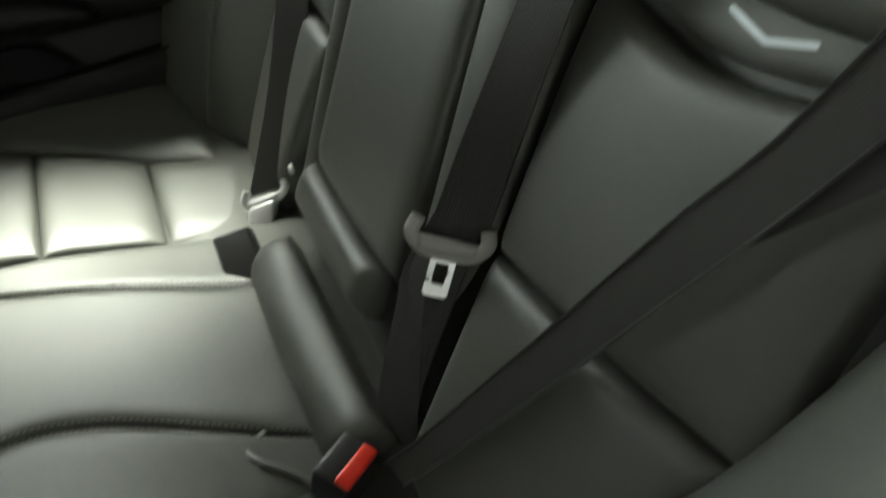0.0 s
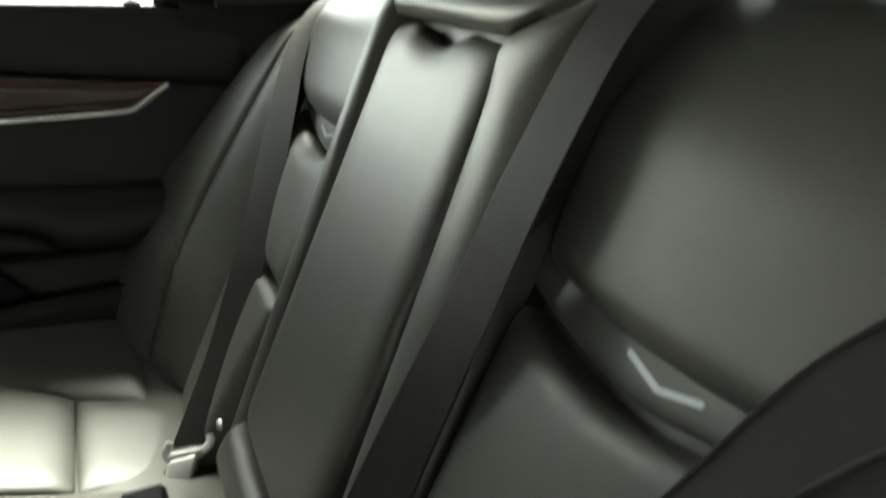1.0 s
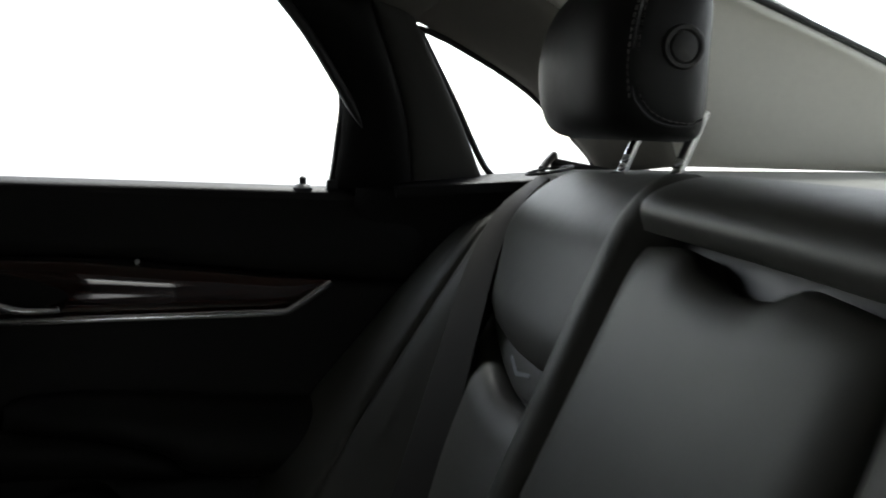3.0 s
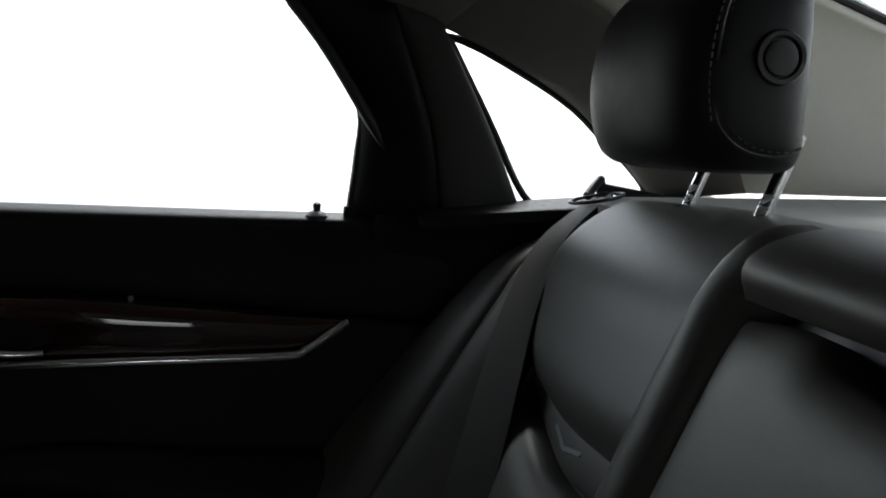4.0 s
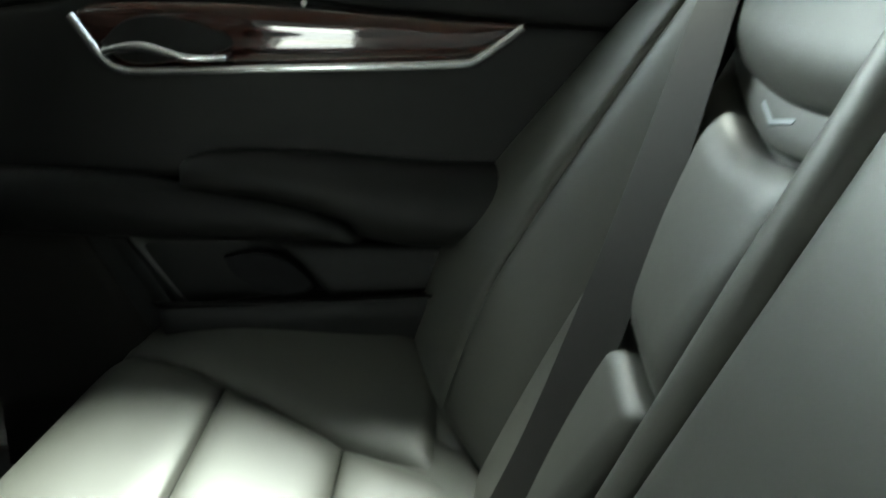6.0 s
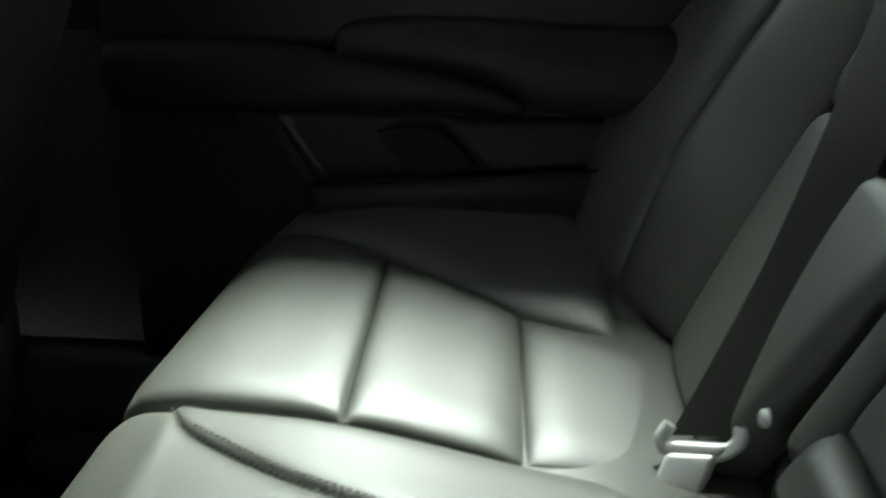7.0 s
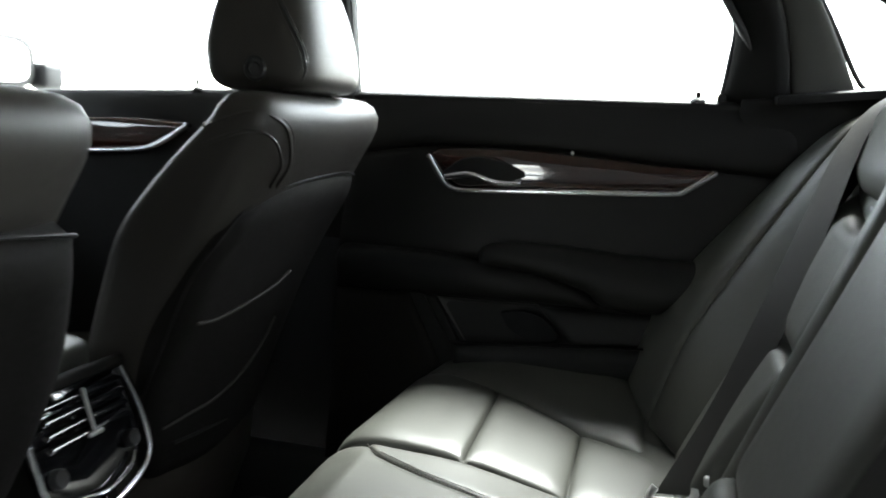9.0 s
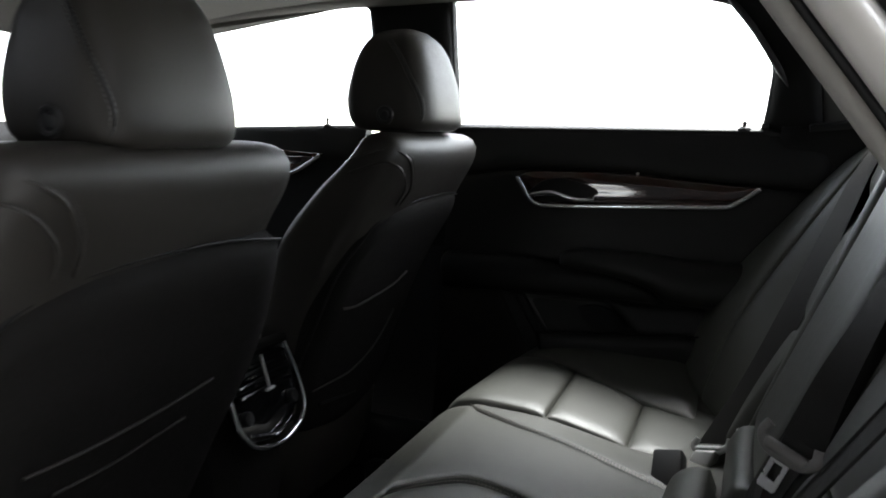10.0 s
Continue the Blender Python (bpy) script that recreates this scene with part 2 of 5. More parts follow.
def ring(cx, cy, z, hx, hy, power=4.0, n=40, lean=0.0):
    """A rounded rectangle round (cx, cy) at height z; lean tips it along x."""
    pts = []
    for k in range(n):
        a = 2 * math.pi * k / n
        c, s = math.cos(a), math.sin(a)
        x = math.copysign(abs(c) ** (2 / power), c) * hx
        y = math.copysign(abs(s) ** (2 / power), s) * hy
        pts.append((cx + x, cy + y, z + lean * x))
    return pts


def loft(name, rings, mat, parent=None, label="", sharp=60):
    """A closed skin over rings of equal count, with caps."""
    n = len(rings[0])
    verts = [p for r in rings for p in r]
    faces = [(a * n + k, a * n + (k + 1) % n, (a + 1) * n + (k + 1) % n, (a + 1) * n + k) for a in range(len(rings) - 1) for k in range(n)]
    for a in (0, len(rings) - 1):
        verts.append(np.mean(rings[a], axis=0))
        c = len(verts) - 1
        faces += [(a * n + k, a * n + (k + 1) % n, c) for k in range(n)]
    return part(name, verts, faces, mat, parent, label, sharp=sharp)


def tube(name, points, radius, mat, parent=None, label="", n=None, sides=10, flat=1.0, up=(0, 0, 1), closed=False, taper=False):
    """A bar of round or flattened section along a smooth line; flat: its height over its width."""
    p = spline(points, n or max(8, 6 * len(points))) if not closed else np.array([v3(q) for q in points])
    m = len(p)
    verts, uv = [], []
    run = 0.0
    for i in range(m):
        d = (p[(i + 1) % m] - p[i - 1]) if closed else p[min(i + 1, m - 1)] - p[max(i - 1, 0)]
        d /= np.linalg.norm(d)
        w = np.cross(d, v3(up))
        w /= max(np.linalg.norm(w), 1e-9)
        h = np.cross(w, d)
        r = radius * (1 if not taper else (0.25 + 0.75 * min(1, 6 * min(i, m - 1 - i) / m)))
        if i:
            run += np.linalg.norm(p[i] - p[i - 1])
        for k in range(sides):
            a = 2 * math.pi * k / sides
            verts.append(p[i] + w * r * math.cos(a) + h * r * flat * math.sin(a))
            uv.append((k / sides, run))
    faces = [(i * sides + k, i * sides + (k + 1) % sides, ((i + 1) % m) * sides + (k + 1) % sides, ((i + 1) % m) * sides + k)
             for i in range(m if closed else m - 1) for k in range(sides)]
    if not closed:
        faces += [tuple(range(sides)), tuple((m - 1) * sides + k for k in range(sides))]
    return part(name, verts, faces, mat, parent, label, uv=uv)


def block(name, size, place, mat, parent=None, label="", bevel=0.004, taper=(1, 1), segments=3):
    """A bevelled block; place is its pose, taper narrows its top."""
    bm = bmesh.new()
    bmesh.ops.create_cube(bm, size=1)
    for v in bm.verts:
        k = taper if v.co.z > 0 else (1, 1)
        v.co = Vector((v.co.x * size[0] * k[0], v.co.y * size[1] * k[1], v.co.z * size[2]))
    bmesh.ops.bevel(bm, geom=bm.edges[:], offset=bevel, segments=segments, profile=0.5, affect="EDGES")
    bm.transform(place)
    verts, faces = [v.co[:] for v in bm.verts], [tuple(v.index for v in f.verts) for f in bm.faces]
    bm.free()
    return part(name, verts, faces, mat, parent, label, sharp=50)


def lathe(name, profile, place, mat, parent=None, label="", n=28):
    """A turned shape: profile of (radius, height) about the local z of place."""
    verts, faces = [], []
    for r, h in profile:
        for k in range(n):
            a = 2 * math.pi * k / n
            verts.append((place @ Vector((r * math.cos(a), r * math.sin(a), h)))[:])
    for i in range(len(profile) - 1):
        faces += [(i * n + k, i * n + (k + 1) % n, (i + 1) * n + (k + 1) % n, (i + 1) * n + k) for k in range(n)]
    faces += [tuple(range(n)), tuple((len(profile) - 1) * n + k for k in range(n))]
    return part(name, verts, faces, mat, parent, label, sharp=35)


def plate(name, outline, depth, mat, parent=None, label="", axis=(0, 1, 0), bevel=0.003, sharp=40):
    """A flat outline given thickness along axis, with a softened rim."""
    o = np.array([v3(p) for p in outline])
    a = v3(axis) / np.linalg.norm(axis)
    c = o.mean(0)
    inner = c + (o - c) * (1 - bevel / max(1e-6, np.linalg.norm(o - c, axis=1).mean()))
    m = len(o)
    verts = [*inner, *(o + a * bevel), *(o + a * depth)]
    faces = [tuple(range(m)), tuple(2 * m + k for k in range(m))]
    for r in (0, 1):
        faces += [(r * m + k, r * m + (k + 1) % m, (r + 1) * m + (k + 1) % m, (r + 1) * m + k) for k in range(m)]
    return part(name, verts, faces, mat, parent, label, sharp=sharp)


def stitches(name, points, parent, lift=(0, 0, 0.0008), length=0.0038, gap=0.0022, size=0.0007, mat=None):
    """A row of thread stitches along a line, as one mesh."""
    dense = spline(points, 400)
    s = np.concatenate([[0], np.cumsum(np.linalg.norm(np.diff(dense, axis=0), axis=1))])
    at = lambda q: v3([np.interp(q, s, dense[:, k]) for k in range(3)]) + v3(lift)
    verts, faces = [], []
    q = 0.001
    while q + length < s[-1]:
        a, b = at(q), at(q + length)
        d = (b - a) / np.linalg.norm(b - a)
        w = np.cross(d, v3(lift) / np.linalg.norm(lift)) * size
        h = v3(lift) / np.linalg.norm(lift) * size
        k = len(verts)
        verts += [a - w - h, a + w - h, a + h, b - w - h, b + w - h, b + h]
        faces += [(k, k + 1, k + 2), (k + 3, k + 5, k + 4), (k, k + 2, k + 5, k + 3), (k + 1, k + 4, k + 5, k + 2), (k, k + 3, k + 4, k + 1)]
        q += length + gap
    ob = part(name, verts, faces, mat or THREAD, parent, smooth=False)
    return tagged(ob, kind="stuff")


# ---- the cabin's planes ----
def side_back(z):
    """x of the outer seats' back at height z."""
    return 0.165 + 0.47 * (z - 0.70)


def centre_back(z):
    """x of the middle seat's back at height z."""
    return 0.172 + 0.37 * (z - 0.857)


def side_glass(z):
    """y of the side windows' glass at height z."""
    return 0.725 - 0.3 * (z - 0.85)


# ---- ground and the unseen walls added to shade the car ----
def slab(name, lo, hi, mat, kind="structure", label=""):
    c = [(a + b) / 2 for a, b in zip(lo, hi)]
    ob = block(name, [b - a for a, b in zip(lo, hi)], Matrix.Translation(c), mat, None, label, bevel=0.002, segments=1)
    return tagged(ob, kind=kind)


slab("ground", (-400, -400, -0.62), (400, 400, -0.42), GROUND, label="pale concrete ground outside the car")
slab("floor", (-2.2, -0.72, -0.06), (0.1, 0.72, 0.0), CARPET, label="black carpet on the cabin floor")
block("tunnel", (1.5, 0.22, 0.14), Matrix.Translation((-0.95, 0, 0.068)), CARPET, None, bevel=0.05)["kind"] = "structure"


# unseen walls, added to keep daylight off the near side
slab("shade_wall_south", (-0.76, -2.75, -0.42), (6, -2.6, 2.7), BLOCKER, label="unseen grey wall added to keep the near side dark")
slab("shade_wall_south_2", (-3.6, -2.75, -0.42), (-1.15, -2.6, 2.7), BLOCKER, label="unseen grey wall added to keep the near side dark")
# added slit in the unseen wall, gives the wood trim a bright reflection
slab("slit_wall_top", (-1.148, -2.75, 1.12), (-0.762, -2.6, 2.7), BLOCKER, label="unseen grey wall added over a slit that mirrors in the wood trim")
slab("slit_wall_foot", (-1.148, -2.75, -0.42), (-0.762, -2.6, 0.50), BLOCKER, label="unseen grey low wall added under a slit that mirrors in the wood trim")
# unseen wall, added to limit the light from the windscreen
slab("shade_wall_west", (-3.75, -2.75, -0.42), (-3.602, 1.4, 1.9), BLOCKER, label="unseen grey wall added to cut light through the windscreen")
# unseen slab, added so that only low sky and sun reach the cabin
slab("sky_blocker", (-3.75, -2.75, 2.703), (0.90, 1.45, 2.85), BLOCKER, label="unseen grey slab added overhead to cut off the high sky")
slab("body_panel_4", (-2.22, -0.736, -0.25), (-2.202, 0.736, 0.86), TRIM)
slab("body_panel_1", (-2.2, 0.738, -0.25), (1.06, 0.756, 0.828), TRIM)
slab("body_panel_2", (-2.2, -0.756, -0.25), (-0.75, -0.738, 0.828), TRIM)
slab("body_panel_3", (0.16, -0.756, -0.25), (1.06, -0.738, 0.828), TRIM)


def cabin_roof():
    """The headliner: a shallow vault that falls to the rear window."""
    xs = [-1.75, -1.4, -1.22, -1.0, -0.6, -0.2, 0.02, 0.16, 0.3, 0.42]
    top = [1.08, 1.17, 1.19, 1.205, 1.215, 1.21, 1.20, 1.186, 1.16, 1.13]
    rim = [1.04, 1.11, 1.125, 1.135, 1.14, 1.135, 1.115, 1.10, 1.10, 1.09]
    half = [0.60, 0.615, 0.618, 0.62, 0.625, 0.625, 0.622, 0.61, 0.60, 0.58]
    ws = [-1, -0.9, -0.8, -0.7, -0.60, -0.2, 0.2, 0.60, 0.7, 0.8, 0.9, 1]
    n, verts, faces = len(ws), [], []
    for layer in (0, 0.03):
        for x, t, r, h in zip(xs, top, rim, half):
            for w in ws:
                verts.append((x, w * h, r + (t - r) * (1 - abs(w) ** 2.6) + layer))
    m = len(xs) * n
    solid = lambda i, k: 0 <= i < len(xs) - 1 and 0 <= k < n - 1
    for i in range(len(xs) - 1):
        for k in range(n - 1):
            if not solid(i, k):
                continue
            q = (i * n + k, i * n + k + 1, (i + 1) * n + k + 1, (i + 1) * n + k)
            faces += [q, tuple(v + m for v in q)]
            for (a, b), (di, dk) in zip(((0, 1), (1, 2), (2, 3), (3, 0)), ((-1, 0), (0, 1), (1, 0), (0, -1))):
                if not solid(i + di, k + dk):
                    faces.append((q[a], q[b], q[b] + m, q[a] + m))
    return tagged(part("ceiling", verts, faces, LINER, None, "grey cloth headliner under the roof"), kind="structure")


cabin_roof()


def body_side(sg):
    """Pillars, roof rail and sill of one side; sg is 1 for the far side."""
    far = sg > 0
    g = lambda x, z, inset=0.0: (x, sg * (side_glass(z) - inset), z)
    # roof rail over the doors
    rail = [g(-1.75, 1.03), g(-1.4, 1.105), g(-0.9, 1.135), g(-0.45, 1.135), g(-0.19, 1.118)]
    rail_in = [(x, y - sg * 0.05, z + 0.02) for x, y, z in rail]
    tagged(pad("trim", rail, rail_in, [], [], LINER, None, puff=0.012, edge=0.03, thick=0.015, out=(0, -sg, -1), nu=40, nv=8,
               label="grey cloth-covered roof rail over the doors"), kind="structure")
    if far:
        tagged(pad("trim", [g(-0.20, 1.117), g(-0.10, 1.118), g(0.0, 1.100), g(0.09, 1.072)], [(-0.20, sg * 0.60, 1.150), (-0.05, sg * 0.595, 1.145), (0.08, sg * 0.59, 1.15), (0.18, sg * 0.585, 1.15)], [], [], LINER, None,
               puff=0.008, edge=0.02, thick=0.015, out=(0, -sg, -1), nu=24, nv=8, label="grey cloth roof edge over the rear pillar"), kind="structure")
    # rear pillar: dark inner garnish between the door and the quarter window
        low = [g(-0.018, 0.835, -0.004), g(0.06, 0.840, 0.018), g(0.10, 0.845, 0.02)]
        high = [g(-0.112, 1.122, -0.004), g(-0.03, 1.108, 0.008), g(0.03, 1.095, 0.012)]
        tagged(pad("trim", low, high, [g(-0.006, 0.985, -0.004), g(-0.056, 1.065, -0.004)], [g(0.08, 0.965, 0.018)], TRIM, None, puff=0.014, edge=0.04, thick=0.03, out=(0, -sg, 0),
                   label="black pillar trim behind the rear door"), kind="structure")
        tagged(pad("trim", [g(0.10, 0.845, 0.02), g(0.20, 0.866, 0.014)], [g(0.03, 1.097, 0.012), g(0.082, 1.086, 0.006)], [g(0.08, 0.965, 0.018)], [g(0.152, 0.965, 0.008)], GARNISH, None, puff=0.010, edge=0.03,
                   thick=0.03, out=(0, -sg, 0), label="dark grey garnish before the quarter window"), kind="structure")
        # soft rib along the pillar's window side
        tagged(tube("trim", [g(-0.105, 1.118, 0.012), g(-0.05, 1.055, 0.012), g(0.0, 0.98, 0.016), g(0.03, 0.93, 0.02)], 0.007, RUBBER, None,
                    "black rubber weatherstrip on the pillar", taper=True), kind="structure")
        # sill under the quarter window
        tagged(pad("trim", [g(0.0, 0.70, 0.06), g(0.25, 0.74, 0.08), g(0.42, 0.80, 0.1)], [g(0.02, 0.855, 0.03), g(0.24, 0.872, 0.03), g(0.44, 0.885, 0.05)], [], [], TRIM, None,
                   puff=0.01, edge=0.03, thick=0.02, out=(0, -sg, 0), label="black side trim beside the rear seat"), kind="structure")
        tagged(pad("trim", [g(0.07, 0.857, 0.07), g(0.24, 0.872, 0.08), g(0.44, 0.887, 0.1)], [g(0.07, 0.862, 0.0), g(0.24, 0.878, 0.0), g(0.44, 0.892, 0.0)], [], [], TRIM, None,
                   puff=0.003, edge=0.01, thick=0.012, out=(0, 0, 1), label="narrow black ledge under the quarter window"), kind="structure")
    # rear pillar trim: a darker cloth strip over the quarter window, then the pale panel beside the rear window
    seam = [(0.45, sg * 0.615, 0.90), (0.40, sg * 0.60, 0.98), (0.27, sg * 0.592, 1.085), (0.15, sg * 0.60, 1.145)]
    tagged(pad("trim", [g(0.375, 0.882, 0.0), seam[0]], [g(0.07, 1.082, 0.0), seam[3]], [g(0.366, 0.893, 0.0), g(0.284, 0.970, 0.0), g(0.229, 1.009, 0.0), g(0.142, 1.053, 0.0)], seam[1:3], LINER, None, puff=0.008, edge=0.03,
               thick=0.02, out=(0, -sg, 0), label="grey cloth strip over the quarter window", nu=14, nv=30), kind="structure")
    tagged(pad("trim", [seam[0], (0.60, sg * 0.58, 0.902), (1.0, sg * 0.53, 0.905)], [seam[3], (0.27, sg * 0.565, 1.165), (0.405, sg * 0.53, 1.135)], seam[1:3], [(0.70, sg * 0.53, 1.03)], PILLAR, None, puff=0.010,
               edge=0.04, thick=0.02, out=(0, -sg, 0), label="pale grey trim of the rear pillar beside the rear window", nu=24, nv=30), kind="structure")
    # quarter window seal
    loop = [g(0.093, 1.068), g(0.142, 1.05), g(0.229, 1.007), g(0.284, 0.968), g(0.366, 0.888), g(0.265, 0.877), g(0.212, 0.877), g(0.151, 0.975)]
    tagged(tube("trim", spline(loop + loop[:1], 60)[:-1], 0.0045, RUBBER, None, "black rubber seal of the quarter window", closed=True, sides=8, up=(0, 1, 0.01)), kind="structure")
    pane = part("window_2" if far else "window_5", [g(0.06, 1.11, -0.01), g(0.46, 0.93, -0.01), g(0.42, 0.86, -0.01), g(0.18, 0.86, -0.01)], [(0, 1, 2, 3)], GLASS, None, "clear quarter window glass")
    tagged(pane, kind="structure").visible_shadow = False
    # centre pillar
    tagged(pad("trim", [g(-0.98, 0.02, -0.13), g(-0.70, 0.02, -0.13)], [g(-0.90, 1.14, 0.0), g(-0.69, 1.14, 0.0)], [g(-0.95, 0.5, 0.05), g(-0.91, 0.86, 0.01)], [g(-0.70, 0.5, 0.05), g(-0.70, 0.86, 0.01)], TRIM, None,
               puff=0.02, edge=0.04, thick=0.03, out=(0, -sg, 0), label="black centre pillar between the doors"), kind="structure")
    # door sill
    tagged(pad("trim", [(-1.9, sg * 0.60, 0.0), (-0.1, sg * 0.60, 0.0)], [(-1.9, sg * 0.70, 0.10), (-0.1, sg * 0.70, 0.10)], [], [], PLASTIC, None, puff=0.03, edge=0.05, thick=0.04,
               out=(0, -sg, 1), label="black plastic door sill"), kind="structure")


body_side(1)
body_side(-1)

# rear window and shelf
rw = part("window_3", [(0.40, -0.56, 1.145), (0.40, 0.56, 1.145), (1.02, 0.56, 0.90), (1.02, -0.56, 0.90)], [(0, 1, 2, 3)], GLASS, None, "clear sloping rear window")
tagged(rw, kind="structure").visible_shadow = False
for s in (1, -1):
    tagged(tube("trim", [(0.39, s * 0.53, 1.142), (0.7, s * 0.53, 1.035), (1.0, s * 0.53, 0.91)], 0.005, RUBBER, None, "black rubber seal along the rear window", sides=8), kind="structure")
tagged(pad("parcel_shelf", [(0.26, -0.64, 0.885), (0.26, 0.64, 0.885)], [(1.02, -0.55, 0.905), (1.02, 0.55, 0.905)], [], [], SHELF, None, puff=0.006, edge=0.03, thick=0.03, out=(0, 0, 1),
           label="grey felt shelf behind the rear seat"), category="shelf", kind="structure")
slab("boot_wall", (1.03, -0.6, 0.3), (1.06, 0.6, 0.9), TRIM)
slab("dashboard", (-2.2, -0.7, 0.2), (-1.75, 0.7, 0.80), TRIM, label="black dashboard at the front of the cabin")
ws = part("window_4", [(-1.78, -0.6, 1.1), (-1.78, 0.6, 1.1), (-2.5, 0.65, 0.78), (-2.5, -0.65, 0.78)], [(0, 1, 2, 3)], GLASS, None, "clear windscreen")
tagged(ws, kind="structure").visible_shadow = False


# ---- rear bench ----
def bench_cushion():
    c = thing("rear_bench_cushion", (-0.27, 0, 0.02), "charcoal leather rear bench seat cushion with stitched panels", "seat cushion")
    rings = []
    for z, fx, bx, hy in ((0.03, -0.46, 0.05, 0.62), (0.12, -0.50, 0.05, 0.66), (0.24, -0.515, 0.04, 0.685), (0.29, -0.50, 0.0, 0.675), (0.305, -0.47, -0.02, 0.65)):
        rings.append(ring((fx + bx) / 2, 0, z, (bx - fx) / 2, hy, 9, 64))
    loft("base", rings, LEATHER, c)
    for sg in (1, -1):
        f = lambda x, y, z: (x, sg * y, z)
        sline = [f(-0.545, 0.250, 0.255), f(-0.527, 0.248, 0.315), f(-0.474, 0.238, 0.342), f(-0.341, 0.232, 0.337), f(-0.197, 0.226, 0.302), f(-0.06, 0.215, 0.282)]
        uline = [f(-0.53, 0.60, 0.250), f(-0.512, 0.598, 0.305), f(-0.46, 0.575, 0.336), f(-0.349, 0.520, 0.336), f(-0.20, 0.452, 0.306), f(-0.06, 0.405, 0.292)]
        cut = [0, 3, 4, 5]
        for a, b in zip(cut, cut[1:]):
            pad("seat_panel", sline[a:b + 1], uline[a:b + 1], [], [], LEATHER, c, puff=0.014, edge=0.045, thick=0.02, out=(-0.2, 0, 1), nu=34, nv=34, crisp=0.2)
        # outer bolster
        outer = [f(-0.495, 0.655, 0.25), f(-0.480, 0.664, 0.325), f(-0.40, 0.668, 0.362), f(-0.30, 0.668, 0.372), f(-0.14, 0.65, 0.362)]
        inner = [uline[0], uline[1], uline[2], uline[3], uline[4], f(-0.10, 0.42, 0.302)]
        pad("bolster", inner, outer, [], [f(-0.105, 0.55, 0.325)], LEATHER, c, puff=0.014, edge=0.05, thick=0.03, out=(0, 0, 1), nu=34, nv=20)
        pad("rear_wing", [f(-0.13, 0.50, 0.300), f(-0.07, 0.43, 0.292)], [f(-0.135, 0.66, 0.352), f(-0.03, 0.59, 0.345)], [], [], LEATHER, c, puff=0.006, edge=0.03, thick=0.03, out=(0, 0, 1), nu=16, nv=16)
        # sliver between the seat panel and the middle seat
        seam = [f(-0.482, 0.238, 0.336), f(-0.455, 0.207, 0.338), f(-0.377, 0.168, 0.337), f(-0.304, 0.145, 0.333), f(-0.243, 0.126, 0.326), f(-0.15, 0.095, 0.312), f(-0.07, 0.075, 0.30)]
        if sg < 0:
            seam = [(-0.475, -0.205, 0.338), (-0.462, -0.143, 0.339), (-0.425, -0.098, 0.338), (-0.375, -0.064, 0.337), (-0.30, -0.076, 0.333), (-0.234, -0.106, 0.327), (-0.165, -0.140, 0.316), (-0.105, -0.166, 0.304)]
        edge_in = [f(-0.478, 0.240, 0.338), f(-0.45, 0.235, 0.339), f(-0.341, 0.230, 0.336), f(-0.197, 0.224, 0.309), f(-0.07, 0.214, 0.292)]
        gusset = pad("side_gusset", edge_in, seam, [], [], LEATHER, c, puff=0.006, edge=0.02, thick=0.02, out=(0, 0, 1), nu=40, nv=12)
        row = [(x, y - sg * 0.0045, z + 0.0068) for x, y, z in seam]
        stitches("stitching", row, gusset)
        stitches("stitching", [(x, y + sg * 0.006, z + 0.0058) for x, y, z in seam[1:]], gusset)
    # middle seat
    def half(sg):
        if sg < 0:
            return [(-0.548, -0.250, 0.250), (-0.530, -0.246, 0.312), (-0.475, -0.204, 0.337), (-0.462, -0.142, 0.338), (-0.425, -0.097, 0.337), (-0.375, -0.063, 0.336), (-0.30, -0.075, 0.332),
                    (-0.234, -0.105, 0.326), (-0.165, -0.139, 0.315), (-0.105, -0.165, 0.303)]
        return [(-0.548, sg * 0.250, 0.250), (-0.530, sg * 0.249, 0.312), (-0.482, sg * 0.237, 0.335), (-0.455, sg * 0.206, 0.337), (-0.377, sg * 0.167, 0.336),
                (-0.304, sg * 0.144, 0.332), (-0.243, sg * 0.125, 0.325), (-0.15, sg * 0.094, 0.311), (-0.09, sg * 0.08, 0.302)]
    pad("middle_panel", half(1), half(-1), [], [], LEATHER, c, puff=0.010, edge=0.03, thick=0.03, out=(-0.2, 0, 1), nu=60, nv=30)
    tube("anchor_slit", [(-0.155, -0.142, 0.318), (-0.168, -0.150, 0.3185), (-0.1745, -0.160, 0.3185), (-0.165, -0.177, 0.319), (-0.150, -0.190, 0.316), (-0.130, -0.210, 0.309)], 0.0035, LEATHER, c, n=30, sides=8, flat=0.6)
    # front faces
    pad("front_face", [(-0.48, -0.66, 0.05), (-0.48, 0.66, 0.05)], [(-0.535, -0.60, 0.262), (-0.548, -0.25, 0.26), (-0.548, 0.25, 0.26), (-0.535, 0.60, 0.262)], [], [], LEATHER, c,
        puff=0.015, edge=0.05, thick=0.03, out=(-1, 0, 0), nu=40, nv=16)
    # padded roll at the back of the middle seat
    pad("rear_roll", [(-0.112, 0.130, 0.300), (-0.120, 0.0, 0.296), (-0.108, -0.205, 0.300)], [(-0.058, 0.125, 0.338), (-0.058, 0.0, 0.338), (-0.058, -0.21, 0.345)], [(-0.090, 0.128, 0.325)], [(-0.090, -0.21, 0.328)], LEATHER, c,
        puff=0.014, edge=0.03, thick=0.03, out=(-0.5, 0, 1), nu=30, nv=20)
    return c


bench_cushion()


